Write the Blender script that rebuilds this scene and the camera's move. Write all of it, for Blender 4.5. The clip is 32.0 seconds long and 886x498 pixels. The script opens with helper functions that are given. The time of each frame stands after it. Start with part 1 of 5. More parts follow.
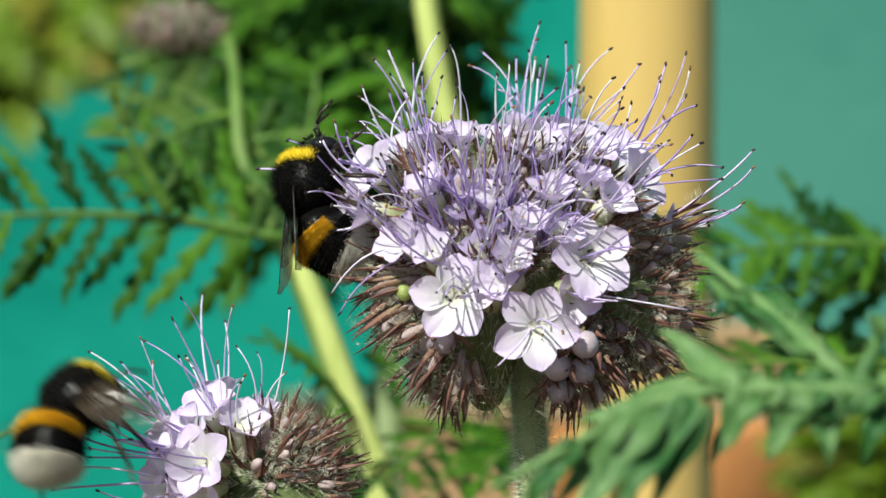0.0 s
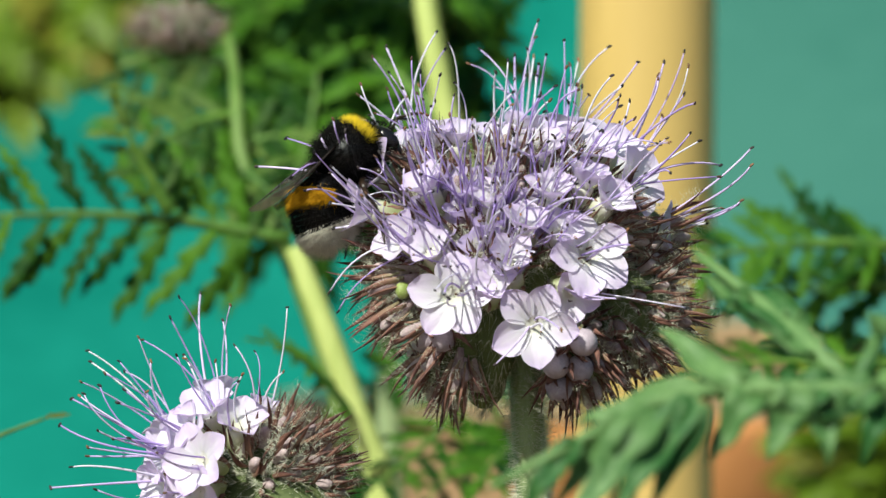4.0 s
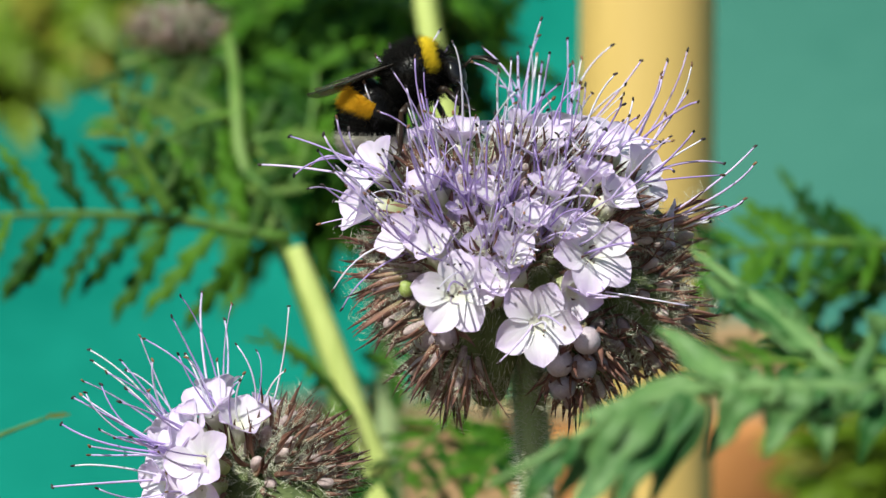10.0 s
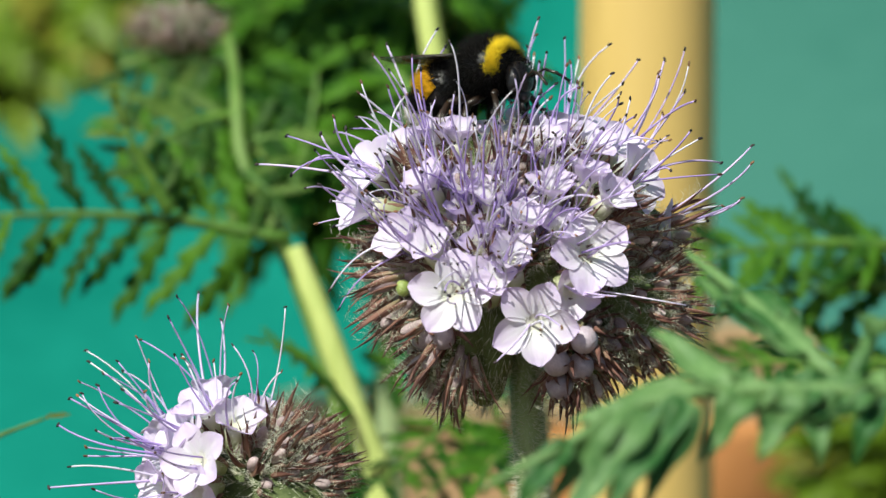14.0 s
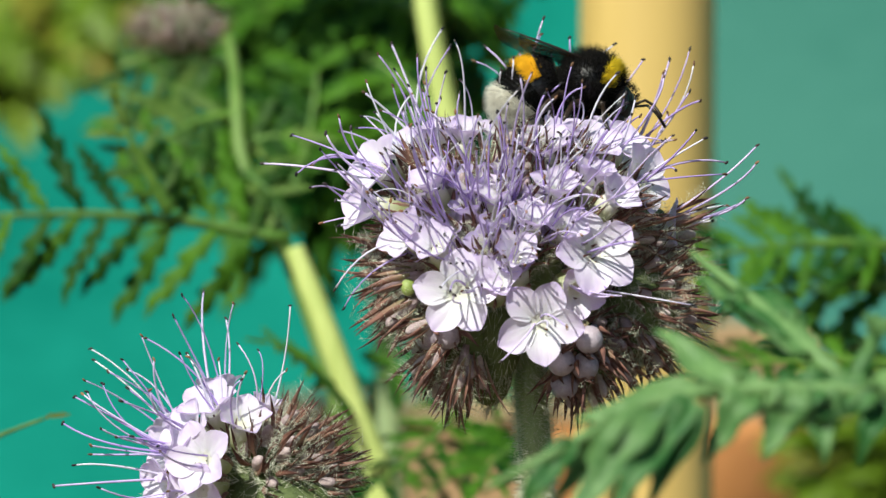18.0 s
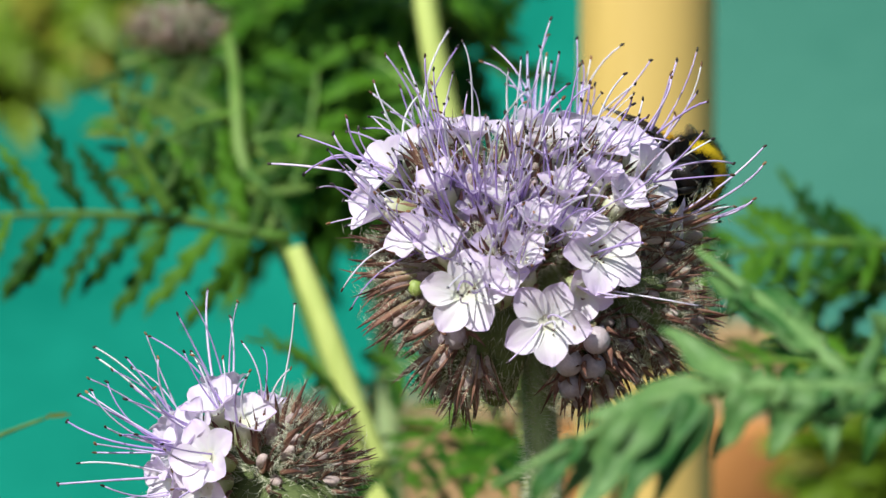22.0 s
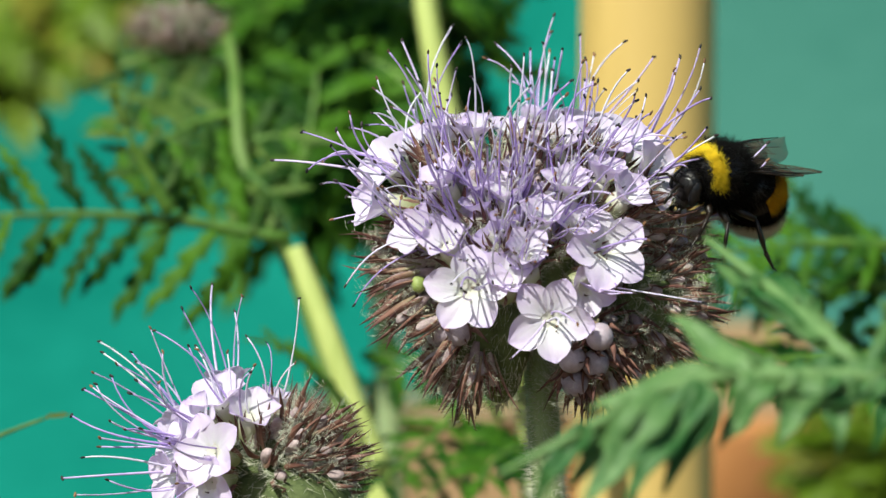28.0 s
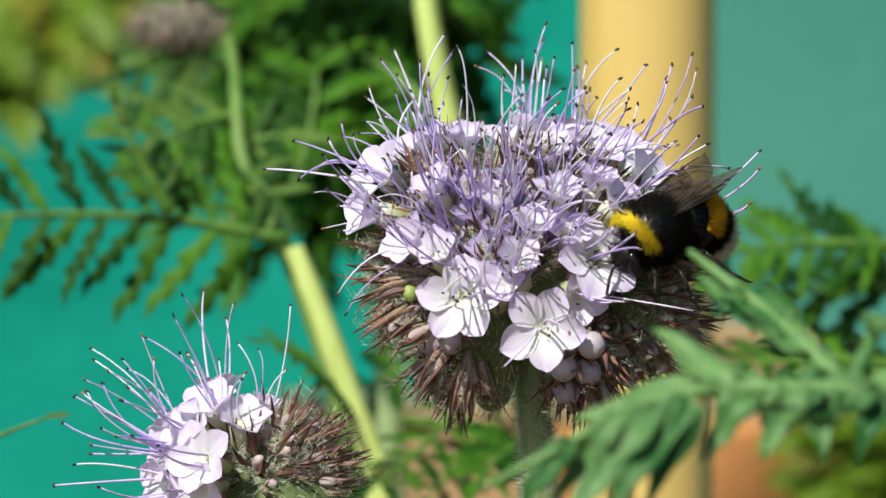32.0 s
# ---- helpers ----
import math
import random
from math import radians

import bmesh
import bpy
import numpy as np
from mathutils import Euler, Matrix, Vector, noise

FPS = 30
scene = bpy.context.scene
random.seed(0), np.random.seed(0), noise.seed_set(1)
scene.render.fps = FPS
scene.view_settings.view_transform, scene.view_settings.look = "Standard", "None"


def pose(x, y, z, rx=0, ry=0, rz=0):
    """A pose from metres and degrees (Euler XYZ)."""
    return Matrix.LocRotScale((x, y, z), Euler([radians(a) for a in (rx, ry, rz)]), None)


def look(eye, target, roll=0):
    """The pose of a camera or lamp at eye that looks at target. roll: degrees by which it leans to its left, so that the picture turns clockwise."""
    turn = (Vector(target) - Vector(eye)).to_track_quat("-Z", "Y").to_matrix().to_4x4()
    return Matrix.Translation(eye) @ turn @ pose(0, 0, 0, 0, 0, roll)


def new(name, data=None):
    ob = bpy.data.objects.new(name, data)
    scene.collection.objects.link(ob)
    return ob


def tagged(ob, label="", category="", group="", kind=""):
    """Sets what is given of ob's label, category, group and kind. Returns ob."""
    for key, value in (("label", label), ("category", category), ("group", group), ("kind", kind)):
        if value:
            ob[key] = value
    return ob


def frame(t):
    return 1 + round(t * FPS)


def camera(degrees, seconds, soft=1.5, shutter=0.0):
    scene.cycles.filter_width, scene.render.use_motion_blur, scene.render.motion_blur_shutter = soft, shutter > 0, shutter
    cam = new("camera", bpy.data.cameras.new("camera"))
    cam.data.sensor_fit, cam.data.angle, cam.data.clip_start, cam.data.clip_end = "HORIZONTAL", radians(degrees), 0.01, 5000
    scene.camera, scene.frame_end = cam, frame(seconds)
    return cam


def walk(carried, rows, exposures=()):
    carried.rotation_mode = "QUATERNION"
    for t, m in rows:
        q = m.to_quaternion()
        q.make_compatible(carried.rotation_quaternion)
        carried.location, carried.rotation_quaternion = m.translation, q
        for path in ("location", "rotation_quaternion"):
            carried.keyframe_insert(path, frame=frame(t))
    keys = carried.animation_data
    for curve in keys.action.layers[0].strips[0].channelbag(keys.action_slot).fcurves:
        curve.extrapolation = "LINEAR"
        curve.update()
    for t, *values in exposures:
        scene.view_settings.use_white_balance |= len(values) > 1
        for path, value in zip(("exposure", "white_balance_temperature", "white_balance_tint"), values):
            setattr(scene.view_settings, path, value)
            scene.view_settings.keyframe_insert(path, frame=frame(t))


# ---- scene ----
cam = camera(14.0, 32.0, soft=1.42, shutter=0.3)
EYE = (0, -0.4257, 0.62)
walk(cam, [(0.0, look(EYE, (0, 0, 0.62))), (32.0, look(EYE, (0, 0, 0.62)))], [(0.0, 0.0, 6430, 1.0), (32.0, 0.0, 6430, 1.0)])
# long close-up lens: the near flower is sharp, the fence and pole are soft
cam.data.dof.use_dof = True
cam.data.dof.focus_distance = 0.420
cam.data.dof.aperture_fstop = 25

# ---- light: a sunny day, the sun high on the left behind the camera ----
SUN = Vector((-0.37, -0.62, 0.69)).normalized()
world = bpy.data.worlds.new("sky")
scene.world = world
world.use_nodes = True
sky = world.node_tree.nodes.new("ShaderNodeTexSky")
sky.sky_type = "NISHITA"
sky.sun_disc = False
sky.sun_elevation = math.asin(SUN.z)
sky.sun_rotation = math.atan2(SUN.x, SUN.y)
background = world.node_tree.nodes["Background"]
background.inputs["Strength"].default_value = 0.08
world.node_tree.links.new(sky.outputs[0], background.inputs[0])
sun_data = bpy.data.lights.new("sun", "SUN")
sun_data.energy = 5.2
sun_data.angle = radians(0.5)
sun_data.color = (1.0, 0.95, 0.86)
sun = new("sun", sun_data)
sun.matrix_basis = look(SUN * 3, (0, 0, 0))


# ---- materials ----
def shader(name):
    m = bpy.data.materials.new(name)
    m.use_nodes = True
    t = m.node_tree
    return m, t, t.nodes["Principled BSDF"]


def node(t, kind, **values):
    n = t.nodes.new(kind)
    for k, v in values.items():
        n.inputs[k.replace("_", " ")].default_value = v
    return n


def ramp(t, fac, stops):
    r = t.nodes.new("ShaderNodeValToRGB")
    e = r.color_ramp.elements
    while len(e) < len(stops):
        e.new(0.5)
    for s, (p, c) in zip(e, stops):
        s.position, s.color = p, (*c, 1)
    t.links.new(fac, r.inputs[0])
    return r.outputs[0]


def surface(name, dark, light, scale=400, rough=0.6, bump=0.2, fine=4, translucent=0.0, shift=0.15, stretch=(1, 1, 1), distance=0.0004, gloss=0.5):
    """A matt surface with stains at one scale, grain at another, and a small change from piece to piece."""
    m, t, b = shader(name)
    co = t.nodes.new("ShaderNodeTexCoord")
    mp = node(t, "ShaderNodeMapping", Scale=stretch)
    t.links.new(co.outputs["Object"], mp.inputs[0])
    big = node(t, "ShaderNodeTexNoise", Scale=scale, Detail=4.0, Roughness=0.6)
    small = node(t, "ShaderNodeTexNoise", Scale=scale * fine, Detail=3.0, Roughness=0.7)
    t.links.new(mp.outputs[0], big.inputs[0])
    t.links.new(mp.outputs[0], small.inputs[0])
    mix = t.nodes.new("ShaderNodeMath")
    mix.operation = "MULTIPLY_ADD"
    t.links.new(small.outputs[0], mix.inputs[0])
    mix.inputs[1].default_value = 0.4
    t.links.new(big.outputs[0], mix.inputs[2])
    info = t.nodes.new("ShaderNodeObjectInfo")
    vary = t.nodes.new("ShaderNodeMath")
    vary.operation = "MULTIPLY_ADD"
    t.links.new(info.outputs["Random"], vary.inputs[0])
    vary.inputs[1].default_value = shift * 2
    t.links.new(mix.outputs[0], vary.inputs[2])
    sub = t.nodes.new("ShaderNodeMath")
    sub.operation = "SUBTRACT"
    t.links.new(vary.outputs[0], sub.inputs[0])
    sub.inputs[1].default_value = 0.2 + shift
    col = ramp(t, sub.outputs[0], [(0.25, dark), (0.75, light)])
    t.links.new(col, b.inputs["Base Color"])
    b.inputs["Roughness"].default_value = rough
    b.inputs["Specular IOR Level"].default_value = gloss
    bp = node(t, "ShaderNodeBump", Strength=bump, Distance=distance)
    t.links.new(mix.outputs[0], bp.inputs["Height"])
    t.links.new(bp.outputs[0], b.inputs["Normal"])
    if translucent:
        tr = t.nodes.new("ShaderNodeBsdfTranslucent")
        ms = t.nodes.new("ShaderNodeMixShader")
        ms.inputs[0].default_value = translucent
        t.links.new(col, tr.inputs[0])
        t.links.new(b.outputs[0], ms.inputs[1])
        t.links.new(tr.outputs[0], ms.inputs[2])
        t.links.new(ms.outputs[0], t.nodes["Material Output"].inputs[0])
    return m


def along(name, stops, reach, rough=0.6, translucent=0.0, grain=900.0, amount=0.25, streak=(1, 1, 0.2), bump=0.25):
    """Colour that changes along a piece's own length (its z axis, in metres), with streaks."""
    m, t, b = shader(name)
    co = t.nodes.new("ShaderNodeTexCoord")
    sep = t.nodes.new("ShaderNodeSeparateXYZ")
    t.links.new(co.outputs["Object"], sep.inputs[0])
    mp = node(t, "ShaderNodeMapping", Scale=streak)
    t.links.new(co.outputs["Object"], mp.inputs[0])
    nz = node(t, "ShaderNodeTexNoise", Scale=grain, Detail=4.0, Roughness=0.65)
    t.links.new(mp.outputs[0], nz.inputs[0])
    a = t.nodes.new("ShaderNodeMath")
    a.operation = "MULTIPLY_ADD"
    t.links.new(sep.outputs[2], a.inputs[0])
    a.inputs[1].default_value = 1.0 / reach
    n2 = t.nodes.new("ShaderNodeMath")
    n2.operation = "MULTIPLY_ADD"
    t.links.new(nz.outputs[0], n2.inputs[0])
    n2.inputs[1].default_value = amount
    n2.inputs[2].default_value = -amount / 2
    info = t.nodes.new("ShaderNodeObjectInfo")
    n3 = t.nodes.new("ShaderNodeMath")
    n3.operation = "MULTIPLY_ADD"
    t.links.new(info.outputs["Random"], n3.inputs[0])
    n3.inputs[1].default_value = amount * 0.3
    t.links.new(n2.outputs[0], n3.inputs[2])
    t.links.new(n3.outputs[0], a.inputs[2])
    col = ramp(t, a.outputs[0], stops)
    t.links.new(col, b.inputs["Base Color"])
    b.inputs["Roughness"].default_value = rough
    bp = node(t, "ShaderNodeBump", Strength=bump, Distance=0.0002)
    t.links.new(nz.outputs[0], bp.inputs["Height"])
    t.links.new(bp.outputs[0], b.inputs["Normal"])
    if translucent:
        tr = t.nodes.new("ShaderNodeBsdfTranslucent")
        ms = t.nodes.new("ShaderNodeMixShader")
        ms.inputs[0].default_value = translucent
        t.links.new(col, tr.inputs[0])
        t.links.new(b.outputs[0], ms.inputs[1])
        t.links.new(tr.outputs[0], ms.inputs[2])
        t.links.new(ms.outputs[0], t.nodes["Material Output"].inputs[0])
    return m


PETAL = along("petal_lilac", [(0.0, (0.86, 0.89, 0.72)), (0.2, (0.92, 0.90, 0.95)), (0.6, (0.89, 0.79, 0.97)), (1.0, (0.76, 0.60, 0.94))], 0.0066, 0.5, 0.30, 1100, 0.6, (1, 1, 0.10), 0.7)
YOUNG = along("petal_violet", [(0.0, (0.62, 0.64, 0.48)), (0.5, (0.76, 0.66, 0.92)), (1.0, (0.60, 0.47, 0.86))], 0.007, 0.55, 0.4, 900, 0.4, (1, 1, 0.15), 0.35)
TUBE = along("corolla_tube", [(0.0, (0.44, 0.50, 0.22)), (0.45, (0.70, 0.72, 0.48)), (0.8, (0.82, 0.79, 0.74)), (1.0, (0.82, 0.75, 0.88))], 0.0040, 0.6, 0.25)
FILAMENT = surface("filament_violet", (0.40, 0.28, 0.66), (0.72, 0.60, 0.90), 160, 0.35, 0.05, shift=0.35)
# near-white copy of the violet: sunlight on a stamen put into its colour
FILAMENT_LIT = surface("filament_lit", (0.66, 0.60, 0.82), (0.86, 0.84, 0.90), 200, 0.35, 0.05)
ANTHER = surface("anther_dark", (0.006, 0.006, 0.010), (0.05, 0.035, 0.035), 900, 0.6, 0.4, shift=0.3)
ANTHER_OLD = surface("anther_rust", (0.06, 0.03, 0.02), (0.30, 0.15, 0.07), 900, 0.7, 0.4, shift=0.3)
SEPAL = along("sepal_brown", [(0.0, (0.34, 0.33, 0.17)), (0.22, (0.38, 0.27, 0.18)), (0.55, (0.30, 0.15, 0.11)), (1.0, (0.10, 0.04, 0.032))], 0.0074, 0.6, 0.15, 1500, 1.0, bump=0.6)
BUD = surface("bud_mauve", (0.34, 0.28, 0.34), (0.58, 0.50, 0.56), 700, 0.45, 0.3)
BUD_SMALL = surface("bud_dusky", (0.30, 0.22, 0.23), (0.58, 0.46, 0.46), 700, 0.6, 0.5, shift=0.3)
RECEPTACLE = surface("receptacle_green", (0.05, 0.075, 0.02), (0.13, 0.17, 0.055), 500, 0.8, 0.5)
STEM = surface("stem_green", (0.20, 0.28, 0.11), (0.38, 0.48, 0.24), 300, 0.6, 0.3, stretch=(1, 1, 0.15))
STEM_PALE = surface("stem_pale", (0.36, 0.46, 0.10), (0.60, 0.68, 0.22), 200, 0.55, 0.3, stretch=(1, 1, 0.15))
CAPSULE = surface("capsule_green", (0.22, 0.30, 0.06), (0.36, 0.44, 0.14), 500, 0.5, 0.2)
HAIR = surface("hair_pale", (0.55, 0.56, 0.40), (0.80, 0.80, 0.66), 900, 0.5, 0.0)
LEAF = surface("leaf_green", (0.006, 0.055, 0.004), (0.085, 0.225, 0.014), 120, 0.6, 0.35, translucent=0.3, shift=0.35, gloss=0.2)
LEAF_FRONT = surface("leaf_grey_green", (0.028, 0.135, 0.024), (0.20, 0.36, 0.12), 140, 0.55, 0.4, translucent=0.25, shift=0.3, gloss=0.5)
LEAF_YELLOW = surface("leaf_yellow_green", (0.16, 0.28, 0.010), (0.31, 0.43, 0.035), 60, 0.5, 0.3, translucent=0.5, shift=0.3)
# paler copy of the leaf green, with sunlight on the leaves painted in
LEAF_LIT = surface("leaf_lit_green", (0.02, 0.08, 0.006), (0.16, 0.27, 0.05), 110, 0.6, 0.35, translucent=0.3, shift=0.35, gloss=0.3)
STALK = surface("stalk_light_green", (0.10, 0.20, 0.03), (0.22, 0.34, 0.085), 200, 0.6, 0.3, stretch=(1, 1, 0.15))
LEAF_OLIVE = surface("leaf_olive", (0.16, 0.19, 0.010), (0.40, 0.37, 0.035), 60, 0.5, 0.3, translucent=0.5, shift=0.3)
RACHIS = surface("rachis_green", (0.05, 0.14, 0.014), (0.14, 0.27, 0.035), 150, 0.55, 0.3)
POLE = surface("bamboo_tan", (0.57, 0.39, 0.115), (0.75, 0.54, 0.185), 30, 0.45, 0.15, stretch=(1, 1, 0.06))
TEAL = surface("teal_paint", (0.001, 0.185, 0.140), (0.020, 0.37, 0.29), 9, 0.6, 0.15, fine=14, stretch=(0.6, 1, 1.5), gloss=0.15)
# greyer teal for the boards just right of the cane
TEAL_GREYER = surface("teal_paint_greyer", (0.030, 0.165, 0.128), (0.072, 0.255, 0.205), 9, 0.6, 0.15, fine=14, stretch=(0.6, 1, 1.5), gloss=0.15)
SOIL = surface("soil", (0.05, 0.03, 0.015), (0.16, 0.10, 0.05), 6, 0.95, 0.8, fine=20, distance=0.02)
CLAY_PALE = surface("terracotta_pale", (0.40, 0.16, 0.045), (0.58, 0.26, 0.085), 14, 0.8, 0.3)
CLAY = surface("terracotta", (0.26, 0.10, 0.035), (0.42, 0.18, 0.07), 14, 0.8, 0.3)
TIMBER = surface("timber_tan", (0.34, 0.22, 0.11), (0.52, 0.36, 0.2), 12, 0.75, 0.4, stretch=(0.15, 1, 1))
FUR_BLACK = surface("fur_black", (0.002, 0.002, 0.002), (0.007, 0.006, 0.005), 500, 0.9, 0.0, gloss=0.15)
FUR_YELLOW = surface("fur_yellow", (0.48, 0.34, 0.010), (0.80, 0.60, 0.035), 500, 0.9, 0.0, gloss=0.15)
FUR_ORANGE = surface("fur_orange", (0.44, 0.21, 0.008), (0.80, 0.44, 0.02), 500, 0.9, 0.0, gloss=0.15)
FUR_WHITE = surface("fur_white", (0.58, 0.54, 0.44), (0.90, 0.87, 0.76), 500, 0.9, 0.0, gloss=0.15)
CUTICLE = surface("cuticle_black", (0.004, 0.004, 0.005), (0.015, 0.012, 0.011), 900, 0.28, 0.25)
EYE_BLACK = surface("eye_black", (0.004, 0.004, 0.005), (0.012, 0.011, 0.012), 3000, 0.12, 0.15)
LEG_BLACK = surface("leg_black", (0.006, 0.005, 0.004), (0.035, 0.02, 0.012), 900, 0.35, 0.3)


def wing_film():
    m, t, b = shader("wing_smoky")
    co = t.nodes.new("ShaderNodeTexCoord")
    nz = node(t, "ShaderNodeTexNoise", Scale=500.0, Detail=3.0)
    t.links.new(co.outputs["Object"], nz.inputs[0])
    t.links.new(ramp(t, nz.outputs[0], [(0.3, (0.03, 0.02, 0.012)), (0.7, (0.09, 0.065, 0.04))]), b.inputs["Base Color"])
    b.inputs["Roughness"].default_value = 0.25
    b.inputs["Alpha"].default_value = 0.68
    bp = node(t, "ShaderNodeBump", Strength=0.3, Distance=0.0003)
    t.links.new(nz.outputs[0], bp.inputs["Height"])
    t.links.new(bp.outputs[0], b.inputs["Normal"])
    return m


WING = wing_film()


# ---- mesh helpers; places near the flower are in millimetres about a point 0.62 m above the soil ----
def mm(x, y, z):
    return Vector((x, y, z)) * 0.001 + Vector((0, 0, 0.62))


def mesh_of(name, verts, faces, mats, slots=None, smooth=True):
    me = bpy.data.meshes.new(name)
    me.from_pydata([tuple(v) for v in verts], [], faces)
    for m in mats if isinstance(mats, (list, tuple)) else [mats]:
        me.materials.append(m)
    if slots is not None:
        me.polygons.foreach_set("material_index", slots)
    me.polygons.foreach_set("use_smooth", [smooth] * len(faces))
    me.update()
    return me


def piece(name, me, parent, m=None, label=""):
    """A mesh object under a thing or a part."""
    ob = new(name, me)
    ob.parent = parent
    if m is not None:
        ob.matrix_basis = m
    return tagged(ob, label)


def thing(name, m, label, category, group="", kind=""):
    ob = new(name)
    ob.empty_display_size = 0.005
    ob.matrix_basis = m
    return tagged(ob, label, category, group, kind)


class Shape:
    """Collects vertices and faces with material slots."""

    def __init__(self):
        self.v, self.f, self.s = [], [], []

    def add(self, verts, faces, slot=0):
        o = len(self.v)
        self.v += [Vector(p) for p in verts]
        self.f += [tuple(i + o for i in f) for f in faces]
        self.s += [slot] * len(faces)

    def tube(self, pts, radii, sides=6, slot=0, flat=1.0):
        pts = [Vector(p) for p in pts]
        n = len(pts)
        verts, faces = [], []
        side = None
        for i, p in enumerate(pts):
            d = (pts[min(i + 1, n - 1)] - pts[max(i - 1, 0)]).normalized()
            if side is None:
                side = d.orthogonal().normalized()
            side = (side - d * side.dot(d)).normalized()
            up = d.cross(side)
            for k in range(sides):
                a = 2 * math.pi * k / sides
                verts.append(p + (side * math.cos(a) + up * math.sin(a) * flat) * radii[i])
        for i in range(n - 1):
            for k in range(sides):
                a, b = i * sides + k, i * sides + (k + 1) % sides
                faces.append((a, b, b + sides, a + sides))
        faces.append(tuple(reversed(range(sides))))
        faces.append(tuple(range((n - 1) * sides, n * sides)))
        self.add(verts, faces, slot)

    def ball(self, c, r, m=None, nu=12, nv=8, slot=0):
        verts, faces = [], []
        c, m = Vector(c), m or Matrix.Identity(3)
        for j in range(nv + 1):
            th = math.pi * (0.02 + 0.96 * j / nv)
            for i in range(nu):
                ph = 2 * math.pi * i / nu
                p = Vector((r[0] * math.sin(th) * math.cos(ph), r[1] * math.sin(th) * math.sin(ph), r[2] * math.cos(th)))
                verts.append(c + m @ p)
        for j in range(nv):
            for i in range(nu):
                a, b = j * nu + i, j * nu + (i + 1) % nu
                faces.append((a, a + nu, b + nu, b))
        faces.append(tuple(range(nu)))
        faces.append(tuple(reversed(range(nv * nu, (nv + 1) * nu))))
        self.add(verts, faces, slot)

    def spike(self, p, d, width):
        """One hair: three thin faces."""
        d = Vector(d)
        s = d.orthogonal().normalized() * width
        u = d.normalized().cross(s)
        p = Vector(p)
        self.add([p + s, p - s * 0.5 + u * 0.87, p - s * 0.5 - u * 0.87, p + d], [(0, 1, 3), (1, 2, 3), (2, 0, 3)])

    def mesh(self, name, mats, smooth=True):
        return mesh_of(name, self.v, self.f, mats, self.s, smooth)


def curve3(a, b, c, n):
    a, b, c = Vector(a), Vector(b), Vector(c)
    return [a * (1 - t) ** 2 + b * 2 * t * (1 - t) + c * t * t for t in (i / n for i in range(n + 1))]


def axes(place, z, x=None):
    """A pose with its z axis along z, and its x axis near x."""
    z = Vector(z).normalized()
    x = Vector(x) if x is not None else z.orthogonal()
    x = (x - z * x.dot(z)).normalized()
    y = z.cross(x)
    return Matrix.Translation(place) @ Matrix((x, y, z)).transposed().to_4x4()


CACHE = {}


def cached(key, make):
    if key not in CACHE:
        CACHE[key] = make()
    return CACHE[key]


# ---- ground, fence, pole, pot ----
def box(shape, a, b, slot=0):
    (x0, y0, z0), (x1, y1, z1) = a, b
    shape.add([(x0, y0, z0), (x1, y0, z0), (x1, y1, z0), (x0, y1, z0), (x0, y0, z1), (x1, y0, z1), (x1, y1, z1), (x0, y1, z1)],
              [(3, 2, 1, 0), (4, 5, 6, 7), (0, 1, 5, 4), (1, 2, 6, 5), (2, 3, 7, 6), (3, 0, 4, 7)], slot)


def bevelled(name, a, b, r, mat):
    bm = bmesh.new()
    s = Shape()
    box(s, a, b)
    vs = [bm.verts.new(v) for v in s.v]
    for f in s.f:
        bm.faces.new([vs[i] for i in f])
    bmesh.ops.bevel(bm, geom=list(bm.edges), offset=r, segments=2, affect="EDGES", profile=0.5)
    me = bpy.data.meshes.new(name)
    bm.to_mesh(me)
    bm.free()
    me.materials.append(mat)
    return me


def ground():
    n, verts, faces = 60, [], []
    for j in range(n + 1):
        for i in range(n + 1):
            u, v = (i / n * 2 - 1), (j / n * 2 - 1)
            x, y = 400 * u * abs(u) ** 3 + u, 400 * v * abs(v) ** 3 + v
            z = 0.012 * noise.noise((x * 6, y * 6, 0)) if abs(x) < 3 and abs(y) < 3 else 0
            verts.append((x, y, z))
    for j in range(n):
        for i in range(n):
            a = j * (n + 1) + i
            faces.append((a, a + 1, a + n + 2, a + n + 1))
    tagged(new("ground", mesh_of("ground", verts, faces, SOIL)), "dark brown bare garden soil under the flowers", "soil", kind="structure")


ground()


def fence():
    f = thing("fence", pose(0, 0.62, 0), "teal painted garden fence of wide smooth boards", "fence", kind="structure")
    for z0, z1 in ((0.03, 0.40), (0.404, 0.80), (0.804, 1.16)):
        for x0, x1, paint in ((-2.4, -0.83, TEAL), (-0.826, 0.059, TEAL), (0.063, 0.83, TEAL_GREYER), (0.834, 2.4, TEAL)):
            piece("board", bevelled("board", (x0, 0, z0), (x1, 0.022, z1), 0.003, paint), f)
    for x in (-2.38, -0.828, 0.061, 0.832, 2.38):
        piece("post", bevelled("post", (x - 0.045, 0.023, -0.02), (x + 0.045, 0.11, 1.22), 0.005, TEAL), f)
    piece("cap_rail", bevelled("cap_rail", (-2.45, -0.02, 1.161), (2.45, 0.05, 1.19), 0.004, TEAL), f)


fence()


